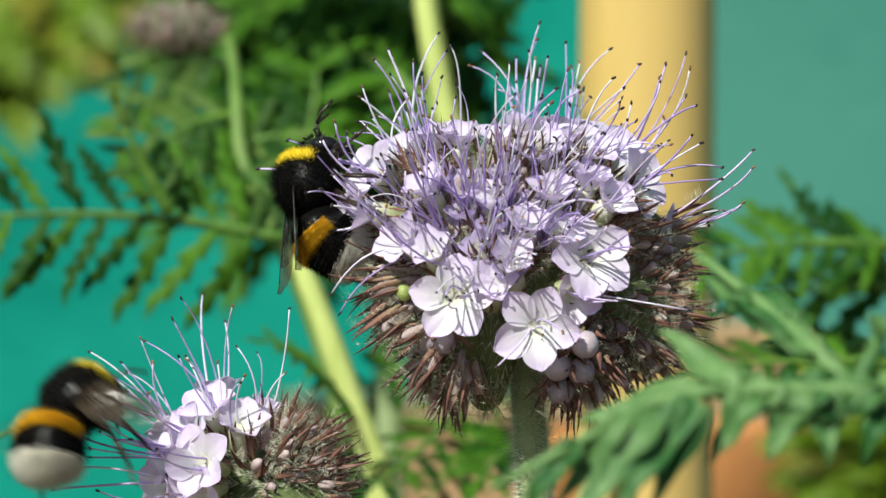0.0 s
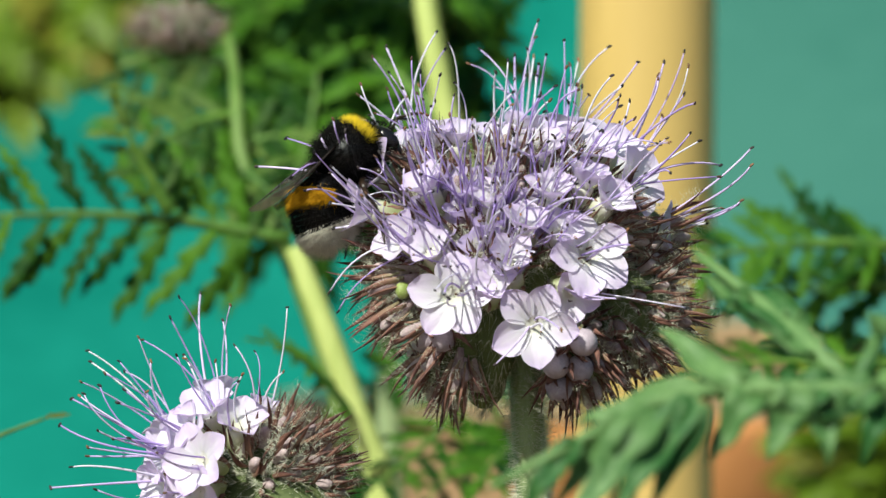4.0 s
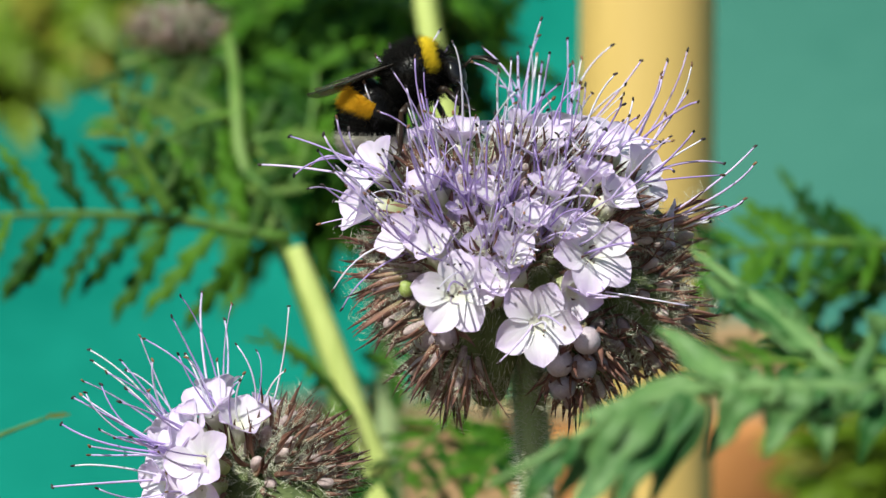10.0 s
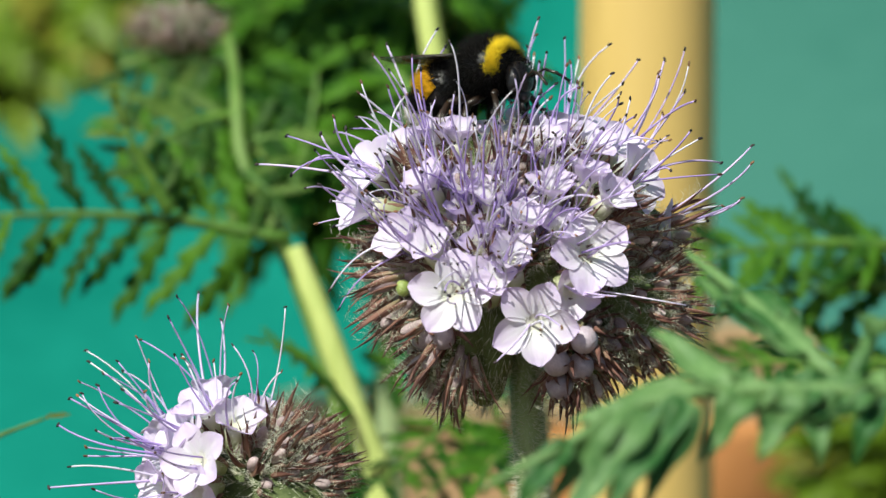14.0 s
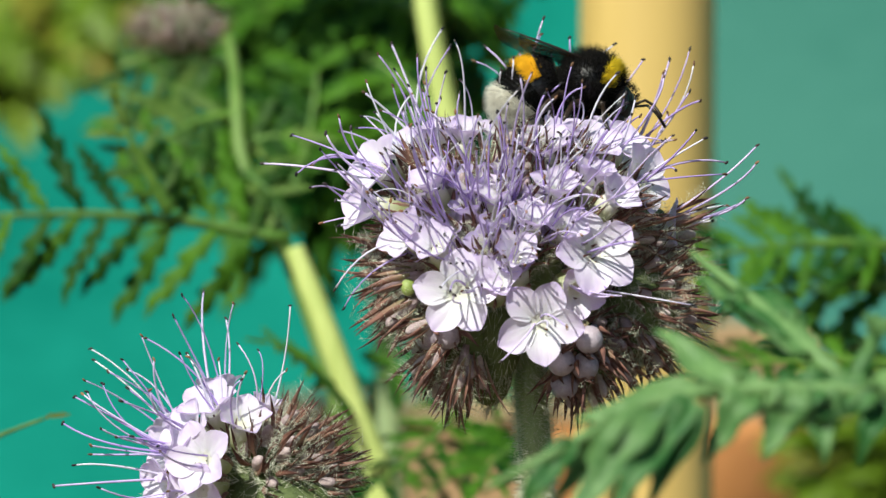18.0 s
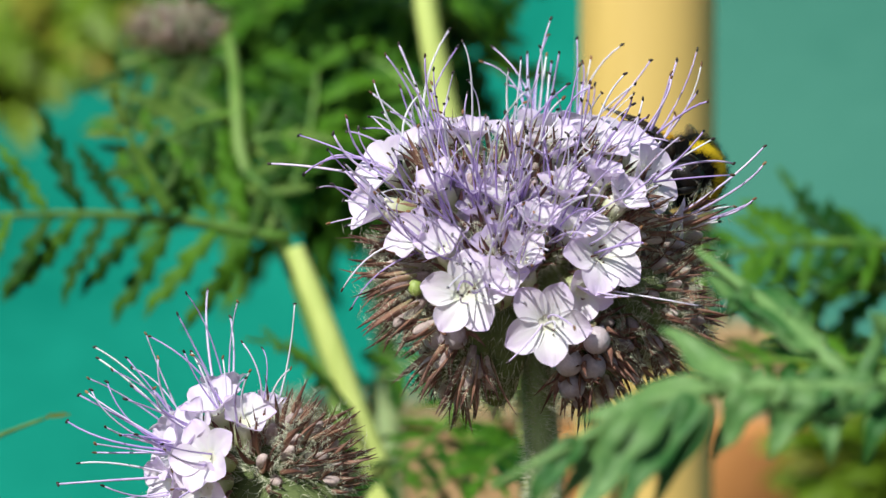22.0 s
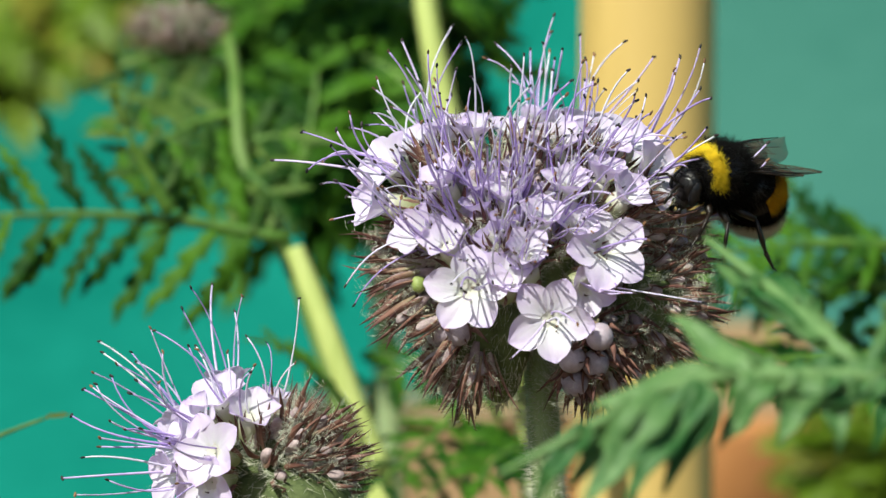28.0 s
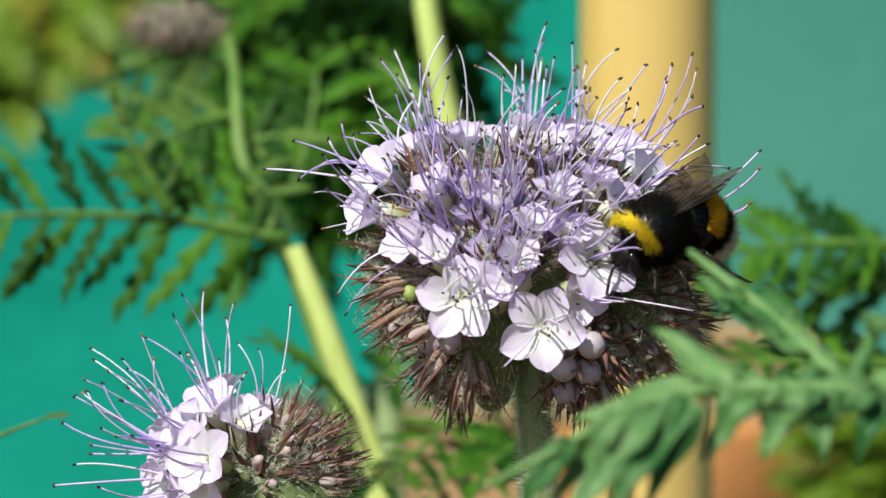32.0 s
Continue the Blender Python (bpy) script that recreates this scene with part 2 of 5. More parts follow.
def cane():
    """A stout bamboo cane with faint nodes, pushed into the soil."""
    x, y, r = 0.0295, 0.185, 0.0115
    root = thing("bamboo_cane", pose(x, y, 0, 0, 0.5, 0), "thick tan bamboo cane standing in the soil", "plant stake")
    s = Shape()
    zs = [-0.02 + 0.01 * i for i in range(152)]
    radii = []
    for z in zs:
        near = min(abs(z - n) for n in (0.06, 0.28, 0.475, 0.80, 1.02, 1.22, 1.40))
        radii.append(r * (1 - 0.05 * (z - 0.62)) + 0.0013 * math.exp(-(near / 0.006) ** 2))
    s.tube([(0.0006 * math.sin(z * 7), 0, z) for z in zs], radii, 32)
    piece("shaft", s.mesh("shaft", POLE), root)
    for z in (0.475, 0.80):
        q = Shape()
        q.tube([(0, 0, z - 0.0014), (0, 0, z), (0, 0, z + 0.0014)], [r + 0.0009, r + 0.0022, r + 0.0009], 32)
        piece("node_ring", q.mesh("node_ring", POLE), root, label="raised tan node ring")


cane()


def lathe(shape, profile, sides=48, slot=0):
    verts, faces = [], []
    for r, z in profile:
        for k in range(sides):
            a = 2 * math.pi * k / sides
            verts.append((r * math.cos(a), r * math.sin(a), z))
    for i in range(len(profile) - 1):
        for k in range(sides):
            a, b = i * sides + k, i * sides + (k + 1) % sides
            faces.append((a, b, b + sides, a + sides))
    shape.add(verts, faces, slot)


def pot():
    root = thing("flower_pot", pose(0.056, 0.45, 0.437), "weathered terracotta flower pot on a wooden crate", "flower pot")
    s = Shape()
    lathe(s, [(0.0, 0.0), (0.025, 0.0), (0.027, 0.003), (0.0355, 0.120), (0.033, 0.120), (0.024, 0.008), (0.0, 0.008)])
    piece("body", s.mesh("body", CLAY), root)
    q = Shape()
    lathe(q, [(0.0357, 0.117), (0.0364, 0.118), (0.0368, 0.139), (0.036, 0.141), (0.0335, 0.140), (0.033, 0.117), (0.0357, 0.117)])
    # the rim's clay is lighter than the body's
    piece("rim", q.mesh("rim", CLAY_PALE), root, label="pale clay rim")
    e = Shape()
    lathe(e, [(0.0, 0.128), (0.015, 0.130), (0.0333, 0.128)])
    piece("potting_soil", e.mesh("potting_soil", SOIL), root)


pot()


def crate(x, y, w, d, h, name, label):
    root = thing(name, pose(x, y, 0), label, "crate")
    n = 4
    for k in range(n):
        z0 = h * k / n + 0.004
        z1 = h * (k + 1) / n - 0.004
        piece("slat", bevelled("slat", (-w / 2, -d / 2, z0), (w / 2, -d / 2 + 0.012, z1), 0.002, TIMBER), root)
        piece("slat", bevelled("slat", (-w / 2, d / 2 - 0.012, z0), (w / 2, d / 2, z1), 0.002, TIMBER), root)
    for sx in (-1, 1):
        piece("end_panel", bevelled("end_panel", (sx * w / 2 - sx * 0.001, -d / 2 + 0.013, 0), (sx * w / 2 - sx * 0.016, d / 2 - 0.013, h), 0.002, TIMBER), root)
    piece("lid", bevelled("lid", (-w / 2 - 0.004, -d / 2 - 0.004, h - 0.002), (w / 2 + 0.004, d / 2 + 0.004, h + 0.0), 0.0005, TIMBER), root)


crate(0.075, 0.47, 0.24, 0.20, 0.437, "wooden_crate", "tan wooden slatted crate carrying the flower pot")
crate(0.006, 0.515, 0.092, 0.10, 0.580, "tall_crate", "tall tan wooden crate standing before the fence")


def post():
    """A weathered square post with a bevelled cap, set in the soil behind the pot."""
    root = thing("wooden_post", pose(0.080, 0.585, 0), "short tan wooden garden post before the fence", "post")
    piece("shaft", bevelled("shaft", (-0.021, -0.010, -0.05), (0.021, 0.010, 0.588), 0.002, TIMBER), root)
    piece("cap", bevelled("cap", (-0.024, -0.013, 0.589), (0.024, 0.013, 0.600), 0.003, TIMBER), root)


post()


# ---- leaves ----
def leaflet_mesh(kind, mat):
    """A deeply toothed, pointed leaflet, 20 mm long along z, folded along its midrib."""
    rnd = random.Random(kind)
    n, verts, faces = 40, [], []
    teeth, lean = 4 + kind % 3, rnd.uniform(-0.2, 0.2)
    cut = [rnd.uniform(0.75, 1.2) for _ in range(16)]
    for i in range(n + 1):
        t = i / n
        env = 1.75 * (t + 0.02) ** 0.55 * (1.001 - t) ** 0.75
        for side in (-1, 0, 1):
            ph = t * teeth + 0.25 * side + 1
            f = ph % 1.0
            saw = (f / 0.75 if f < 0.75 else (1 - f) / 0.25) ** 0.8 * cut[int(ph) + (5 if side > 0 else 0)]
            w = 0.0046 * env * (0.30 + 0.70 * saw) * side
            verts.append((0.0012 * abs(side) * env - 0.004 * t * t + 0.0006 * math.sin(9 * t + kind), w + lean * 0.01 * t * t, 0.020 * t + abs(w) * 0.75 * (1 - t)))
    for i in range(n):
        for k in range(2):
            a = i * 3 + k
            faces.append((a, a + 1, a + 4, a + 3))
    o = len(verts)
    verts += [(x - 0.00022, y, z) for x, y, z in verts]
    faces += [tuple(j + o for j in reversed(f)) for f in faces]
    edge = [3 * i for i in range(n + 1)]
    for a, b in zip(edge, edge[1:]):
        faces += [(a, b, b + o, a + o), (b + 2, a + 2, a + 2 + o, b + 2 + o)]
    return mesh_of("leaflet", verts, faces, mat)


def leaf(plant, origin, base, tip, bow, normal, pairs, size, mat=None, stalk=0.9, seed=0, taper=0.5, spread=0.9, first=0.1, end=True, slim=1.0):
    """A pinnate leaf from base to tip, bowed by a vector, its face towards normal. Millimetres."""
    rnd = random.Random(seed)
    mat = mat or LEAF
    a, c = mm(*base) - origin, mm(*tip) - origin
    b = (a + c) / 2 + Vector(bow) * 0.001
    pts = curve3(a, b, c, 16)
    s = Shape()
    s.tube(pts, [stalk * 0.001 * (1 - 0.7 * i / 16) for i in range(17)], 8)
    ob = piece("leaf", s.mesh("leaf", RACHIS), plant)
    nrm = Vector(normal).normalized()
    for k in range(pairs):
        u = first + (1 - first) * (k + 0.4) / pairs
        p = a * (1 - u) ** 2 + b * 2 * u * (1 - u) + c * u * u
        d = ((b - a) * (1 - u) + (c - b) * u).normalized()
        side = d.cross(nrm).normalized()
        for sg in (-1, 1):
            z = d * rnd.uniform(0.4, 0.75) + side * sg * spread + nrm * rnd.uniform(-0.2, 0.25)
            sc = size / 20 * (1 - taper * u) * rnd.uniform(0.8, 1.15)
            kind = rnd.randrange(4)
            m = axes(p + d * 0.001 * rnd.uniform(-1, 1), z, nrm + d * rnd.uniform(-0.3, 0.3)) @ Matrix.Diagonal((sc, sc * slim, sc, 1))
            piece("leaflet", cached(("leaflet", kind, mat.name), lambda: leaflet_mesh(kind, mat)), ob, m)
    if end:
        sc = size / 20 * (1 - taper * 0.6)
        piece("leaflet", cached(("leaflet", 0, mat.name), lambda: leaflet_mesh(0, mat)), ob, axes(c, c - b, nrm) @ Matrix.Diagonal((sc, sc, sc, 1)))
    return ob


def smooth(pts, rounds=3):
    """The line through pts with its corners cut."""
    for _ in range(rounds):
        cut = [pts[0]]
        for a, b in zip(pts, pts[1:]):
            cut += [a.lerp(b, 0.25), a.lerp(b, 0.75)]
        pts = cut + [pts[-1]]
    return pts


def stem(plant, origin, pts, r0, r1, mat, hairs=0, seed=0, name="stem"):
    rnd = random.Random(seed)
    p = [mm(*q) - origin for q in pts]
    fine = smooth(p)
    n = len(fine)
    s = Shape()
    s.tube(fine, [0.001 * (r0 + (r1 - r0) * i / (n - 1)) for i in range(n)], 14)
    ob = piece(name, s.mesh(name, mat), plant)
    if hairs:
        h = Shape()
        for _ in range(hairs):
            i = rnd.randrange(4, n - 1)
            q = fine[i].lerp(fine[i + 1], rnd.random())
            a = rnd.uniform(0, 2 * math.pi)
            d = Vector((math.cos(a), math.sin(a), rnd.uniform(-0.3, 0.3)))
            h.spike(q + d * 0.001 * r1 * 0.95, d * 0.001 * rnd.uniform(0.6, 2.2), 0.000032)
        tagged(piece("stem_hairs", h.mesh("stem_hairs", HAIR), ob, label="short pale bristles"), kind="stuff")
    return ob


# ---- flowers ----
def petal_mesh(variant, mat):
    """One round petal lobe along z, about 5 mm long, its back towards +x."""
    rnd = random.Random(variant)
    nu, nv, verts, faces = 10, 14, [], []
    length, width = 0.0050, 0.00235 * rnd.uniform(0.95, 1.1)
    bend, cup, skew = rnd.uniform(0.5, 1.2), rnd.uniform(0.7, 1.2), rnd.uniform(-0.08, 0.08)
    for j in range(nv + 1):
        t = math.sin(0.5 * math.pi * j / nv)
        w = width * (0.40 + 0.60 * math.sin(min(1, t / 0.60) * math.pi / 2) ** 1.2)
        if t > 0.52:
            w *= max(0.0, 1 - ((t - 0.52) / 0.481) ** 2.5) ** 0.5
        for i in range(nu + 1):
            u = i / nu * 2 - 1
            x = bend * 0.0013 * t * t - cup * 0.0010 * (u * u) * (w / width) - 0.00022 * math.exp(-(u * 5) ** 2) * (1 - t)
            x += 0.00030 * noise.noise((u * 1.6 + variant * 3, t * 2.2, variant)) * t + 0.00007 * math.sin(u * 9 + variant) * t
            verts.append((x, w * u + skew * 0.004 * t * t, length * t * (1 - 0.05 * u * u) - 0.00022 * math.exp(-(u * 4) ** 2) * t ** 6))
    for j in range(nv):
        for i in range(nu):
            a = j * (nu + 1) + i
            faces.append((a, a + 1, a + nu + 2, a + nu + 1))
    return mesh_of("petal", verts, faces, mat)


def sepal_mesh(variant):
    """A narrow pointed sepal along z, 7 mm long."""
    rnd = random.Random(variant)
    s = Shape()
    pts, radii = [], []
    curl, twist = rnd.uniform(-1.2, 1.6), rnd.uniform(-1.3, 1.3)
    for i in range(9):
        t = i / 8
        pts.append((0.0012 * curl * t * t, 0.0008 * twist * math.sin(2.6 * t), 0.0074 * t))
        radii.append(0.00036 * math.sin(math.pi * (0.2 + 0.78 * t)) ** 1.2 + 0.00002)
    s.tube(pts, radii, 6, flat=0.40)
    return s.mesh("sepal", SEPAL)


def corolla_mesh():
    """A pale inflated bell, open at its mouth."""
    s = Shape()
    lathe(s, [(0.0002, -0.0026), (0.0009, -0.0023), (0.0014, -0.0012), (0.00165, 0.0004), (0.00168, 0.0018), (0.00150, 0.0026), (0.00132, 0.0028), (0.00112, 0.0028), (0.0006, 0.0025), (0.0001, 0.0024)], 20)
    return s.mesh("floret", TUBE)


def bud_mesh():
    """The swollen mauve-grey body of a spent floret."""
    s = Shape()
    s.ball((0, 0, 0.0018), (0.00082, 0.00082, 0.0019), nu=14, nv=10)
    s.tube([(0, 0, -0.002), (0, 0, 0.0006)], [0.0004, 0.0008], 8)
    return s.mesh("calyx", BUD_SMALL)


def round_bud_mesh():
    s = Shape()
    s.ball((0, 0, 0.0016), (0.00160, 0.00160, 0.0018), nu=18, nv=14)
    s.tube([(0, 0, -0.002), (0, 0, 0.0004)], [0.0004, 0.0008], 8)
    return s.mesh("flower_bud", BUD)


def stamen_mesh(a, b, c, r, mat, old, rnd):
    s = Shape()
    pts = curve3(a, b, c, 9)
    s.tube(pts, [r * (1.15 - 0.4 * i / 9) for i in range(10)], 6)
    d = (pts[-1] - pts[-2]).normalized()
    t = (d + Vector((rnd.uniform(-1, 1), rnd.uniform(-1, 1), rnd.uniform(-1, 1))) * 0.8).normalized()
    m = axes((0, 0, 0), t).to_3x3()
    s.ball(pts[-1] + d * 0.0002, (0.00021, 0.00016, 0.00040), m, 8, 6, 1)
    return s.mesh("stamen", [mat, old])


def floret(root, head, mouth, axis, size, open_angle, rnd, hairs, young=False, stamens=5, reach=(9, 13), fan=None, scatter=0.14, spin=None):
    """A bell-shaped floret: corolla, five petals, five sepals, long stamens that lean along fan."""
    ax = Vector(axis).normalized()
    mouth = Vector(mouth)
    base = mouth * 0.001 - ax * 0.0034 * size
    m = head @ axes(base, ax) @ Matrix.Rotation(rnd.uniform(0, 6.28) if spin is None else spin, 4, "Z") @ Matrix.Diagonal((size, size, size, 1))
    ob = piece("floret", cached("corolla", corolla_mesh), root, m)
    pmat = YOUNG if young else PETAL
    for k in range(5):
        v = rnd.randrange(8)
        a = open_angle + rnd.uniform(-7, 7)
        pm = Matrix.Rotation(radians(72 * k + rnd.uniform(-5, 5)), 4, "Z") @ Matrix.Translation((0.00100, 0, 0.0027)) @ Matrix.Rotation(radians(a), 4, "Y")
        sc = 0.8 if young else 0.95 if open_angle > 50 else 0.84
        pm = pm @ Matrix.Diagonal((sc, sc, sc * rnd.uniform(0.92, 1.06), 1))
        piece("petal", cached(("petal", v, young), lambda: petal_mesh(v, pmat)), ob, pm)
        v = rnd.randrange(7)
        lean = rnd.uniform(2, 9)
        sm = Matrix.Rotation(radians(72 * k + 36), 4, "Z") @ Matrix.Translation((0.00135, 0, -0.0018)) @ Matrix.Rotation(radians(lean), 4, "Y") @ Matrix.Diagonal((1, 1, rnd.uniform(0.62, 0.82), 1))
        piece("sepal", cached(("sepal", v), lambda: sepal_mesh(v)), ob, sm)
        w = m @ sm
        for _ in range(16):
            p = w @ Vector((0.0003, rnd.uniform(-0.0005, 0.0005), 0.0045 * rnd.random()))
            d = (w.to_3x3() @ Vector((rnd.uniform(0.4, 1), rnd.uniform(-0.8, 0.8), rnd.uniform(-0.3, 0.5)))).normalized()
            hairs.spike(p, d * rnd.uniform(0.0006, 0.0014), 0.000020)
    inv = m.inverted()
    lead = Vector(fan).normalized() if fan is not None else ax
    for k in range(stamens):
        far = rnd.uniform(*reach)
        tip = mouth * 0.001 + lead * 0.001 * far + Vector((rnd.gauss(0, 1), rnd.gauss(0, 1), rnd.gauss(0, 1))) * 0.001 * far * scatter
        add_stamen(ob, inv, head, mouth, lead, tip, rnd)
    return ob, m, mouth, ax


def add_stamen(ob, inv, head, mouth, ax, tip, rnd, pale=None):
    start = Vector(mouth) * 0.001 - ax * 0.002 + Vector((rnd.uniform(-1, 1), rnd.uniform(-1, 1), rnd.uniform(-1, 1))) * 0.0009
    reach = (tip - start).length
    mid = start + ax * reach * 0.30 + (tip - start) * 0.34 + Vector((rnd.uniform(-1, 1), rnd.uniform(-1, 1), rnd.uniform(-1, 1))) * 0.0022
    # about a quarter of the stamens take the sunlit colour
    light = rnd.random() < 0.26 if pale is None else pale
    pts = [inv @ (head @ p) for p in (start, mid, tip)]
    piece("stamen", stamen_mesh(*pts, rnd.uniform(0.00011, 0.00018), FILAMENT_LIT if light else FILAMENT, ANTHER if rnd.random() < 0.6 else ANTHER_OLD, rnd), ob)


def calyx(root, m, rnd, hairs, spread=(0, 15)):
    """A faded floret: five brown pointed sepals round a mauve bud."""
    ob = piece("calyx", cached("bud", bud_mesh), root, m)
    for k in range(5):
        v = rnd.randrange(7)
        sc = rnd.uniform(0.65, 1.15)
        sm = Matrix.Rotation(radians(72 * k + rnd.uniform(-12, 12)), 4, "Z") @ Matrix.Translation((0.0009, 0, -0.0003)) @ Matrix.Rotation(radians(rnd.uniform(*spread)), 4, "Y") @ Matrix.Diagonal((1, 1, sc, 1))
        piece("sepal", cached(("sepal", v), lambda: sepal_mesh(v)), ob, sm)
        w = m @ sm
        for _ in range(26):
            t = rnd.uniform(0.0, 0.95)
            p = w @ Vector((0.0005, rnd.uniform(-0.0004, 0.0004), 0.007 * t))
            d = (w.to_3x3() @ Vector((rnd.uniform(0.4, 1), rnd.uniform(-0.8, 0.8), rnd.uniform(-0.2, 0.7)))).normalized()
            hairs.spike(p, d * rnd.uniform(0.0008, 0.0021), 0.000021)
    return ob


def lump(root, head, core, hairs, centre, radius, count, bias, rnd, avoid, sizes=(0.75, 1.0)):
    """A coil of faded florets: calyces all over a ball, leaning towards bias."""
    c, bias = Vector(centre), Vector(bias)
    core.ball(head @ (c * 0.001), tuple(r * 0.001 for r in radius), nu=18, nv=12)
    for k in range(count):
        z = 1 - 2 * (k + 0.5) / count
        a = 2.399963 * k + rnd.uniform(-0.2, 0.2)
        n = Vector((math.sqrt(1 - z * z) * math.cos(a), math.sqrt(1 - z * z) * math.sin(a), z))
        d = (n * 0.8 + bias).normalized()
        p = c + Vector((n.x * radius[0], n.y * radius[1], n.z * radius[2])) * 0.9
        if d.dot(n) < 0.0 or avoid(p + d * 3):
            continue
        sc = rnd.uniform(*sizes)
        calyx(root, head @ axes(p * 0.001, d) @ Matrix.Rotation(rnd.uniform(0, 6), 4, "Z") @ Matrix.Diagonal((sc, sc, sc, 1)), rnd, hairs)


def tips_to(florets, tips, head, rnd, shift):
    """Long stamens from the nearest floret to each tip."""
    for x, y, z in tips:
        t = Vector((x, y, z)) - shift
        best = min(florets, key=lambda f: (f[2] - t).length - 7 * (t - f[2]).normalized().dot(f[3]))
        add_stamen(best[0], best[1].inverted(), head, best[2], best[3], t * 0.001, rnd)


def main_flower():
    rnd = random.Random(11)
    base = Vector((0.0112, 0.004, 0.0))
    root = thing("phacelia_flower", Matrix.Translation(base), "round lilac phacelia flower head with long violet stamens", "flower", "phacelia flowers")
    centre = Vector((9.7, 0, 0.7))
    head = Matrix.Translation(mm(*centre) - base)
    stem(root, base, [(11.4, 1, -37.4), (11.0, 1, -29.5), (10.3, 0, -21.3), (9.9, 0, -13.9), (9.4, 1, -6.6)], 2.0, 1.9, STEM, 5600, 3)
    low = Shape()
    low.tube([(0, 0, -0.01), (0.0002, -0.001, 0.25), mm(11.4, 1, -37.0) - base], [0.0032, 0.0027, 0.0021], 14)
    piece("lower_stem", low.mesh("lower_stem", STEM), root)
    core, hairs = Shape(), Shape()
    rows = [
        (1.4, -14, -5.1, -0.15, -0.92, 0.1, 0.92, 62, 0.2),
        (10.6, -15, -8.4, 0.02, -0.95, -0.05, 0.92, 62, 1.0),
        (16.9, -13, -0.5, 0.3, -0.85, 0.25, 0.96, 56, 0.5),
        (15.0, -11, -4.8, 0.35, -0.75, -0.25, 0.8, 38, None),
        (22.7, -5, 8.1, 0.85, -0.68, 0.35, 0.95, 48, None),
        (20.0, -2, 12.1, 0.5, -0.58, 0.8, 0.9, 42, None),
        (11.2, -7, 11.3, -0.1, -0.63, 1, 0.9, 38, None),
        (13.6, -3, 12.6, 0.1, -0.4, 1, 0.82, 28, None),
        (16.9, -5, 11.8, 0.35, -0.58, 0.9, 0.9, 36, None),
        (25.9, 2, 2.4, 0.95, -0.1, 0, 0.85, 42, None),
        (-8.8, -7, 4.8, -0.9, -0.35, 0.2, 0.92, 24, None),
        (-7.9, -3, 9.2, -0.75, -0.63, 0.5, 0.92, 40, None),
        (-5.3, 3, 11.4, -0.5, -0.38, 0.85, 0.85, 40, None),
        (-0.8, -3, 12.7, -0.2, -0.38, 1, 0.82, 30, None),
        (2.2, -4, 12.9, 0, -0.4, 1, 0.76, 26, None),
        (6.8, 5, 12.9, 0, -0.38, 1, 0.85, 37, None),
        (-2.7, 9, 12.2, -0.3, 0.2, 0.95, 0.85, 28, None),
        (14.7, 10, 14.0, 0.2, 0.2, 1, 0.9, 28, None),
        (10.0, 10, 13.9, 0, 0.2, 1, 0.9, 28, None),
        (21.8, 8, 9.6, 0.7, 0.2, 0.6, 0.9, 30, None),
        (-4.2, -9, 1.4, -0.6, -0.65, 0.4, 0.85, 30, None),
        (5.6, -13, -3.8, 0.0, -0.75, 0.5, 0.8, 34, None),
        (12.7, -11, 6.6, 0.1, -0.55, 0.8, 0.8, 32, None),
        (19.3, -10, 5.8, 0.55, -0.55, 0.6, 0.8, 30, None),
        (16.7, -9, 8.0, 0.3, -0.45, 0.85, 0.82, 22, None),
        (5.6, -9, 5.9, 0, -0.5, 0.85, 0.75, 26, None),
        (-1.6, -8, 7.3, -0.4, -0.5, 0.75, 0.75, 26, None),
        (9.8, -12, 2.8, 0.05, -0.6, 0.7, 0.75, 26, None),
        (13.5, -12, 2.1, 0.2, -0.65, 0.6, 0.75, 24, None),
        (7.8, -13.5, -0.9, 0, -0.75, 0.5, 0.72, 28, None),
        (-1.2, -12, 0.1, -0.3, -0.7, 0.5, 0.75, 28, None),
    ]
    made = []
    heart = Vector((-4.6, 5.0, -8.0))
    for x, y, z, ax, ay, az, size, angle, spin in rows:
        p = Vector((x, y, z)) - centre
        made.append(floret(root, head, p, (ax, ay, az), size, angle, rnd, hairs, stamens=2 if angle > 50 else 3, reach=(5, 10), fan=Vector((ax, ay, az)) + (p - heart) * 0.05, spin=spin))
    for k in range(18):
        a, r = 2.4 * k, math.sqrt((k + 0.5) / 18)
        x, z = -4.8 + 9.4 * r * math.cos(a), 2.0 + 7.2 * r * math.sin(a)
        y = -11.5 + 0.42 * (z + 3) + 0.03 * x * x
        p = Vector((x, y, z))
        floret(root, head, p, (0.05 * x + rnd.uniform(-.15, .15), -0.62, 0.55 + 0.05 * z), rnd.uniform(0.68, 0.86), rnd.uniform(8, 34), rnd, hairs, young=True, stamens=7, reach=(7, 14), fan=p - heart, scatter=0.24)
    for k in range(66):
        x, z = rnd.uniform(-14, 11), rnd.uniform(-3, 11)
        y = -10.5 + 0.42 * (z + 3) + 0.03 * x * x
        d = Vector((x, y, z)) - heart + Vector((rnd.uniform(-3, 3), rnd.uniform(-3, 3), rnd.uniform(-3, 3)))
        sc = rnd.uniform(0.6, 0.9)
        calyx(root, head @ axes(Vector((x, y, z)) * 0.001 - d.normalized() * 0.0004, d) @ Matrix.Diagonal((sc, sc, sc, 1)), rnd, hairs, (2, 14))
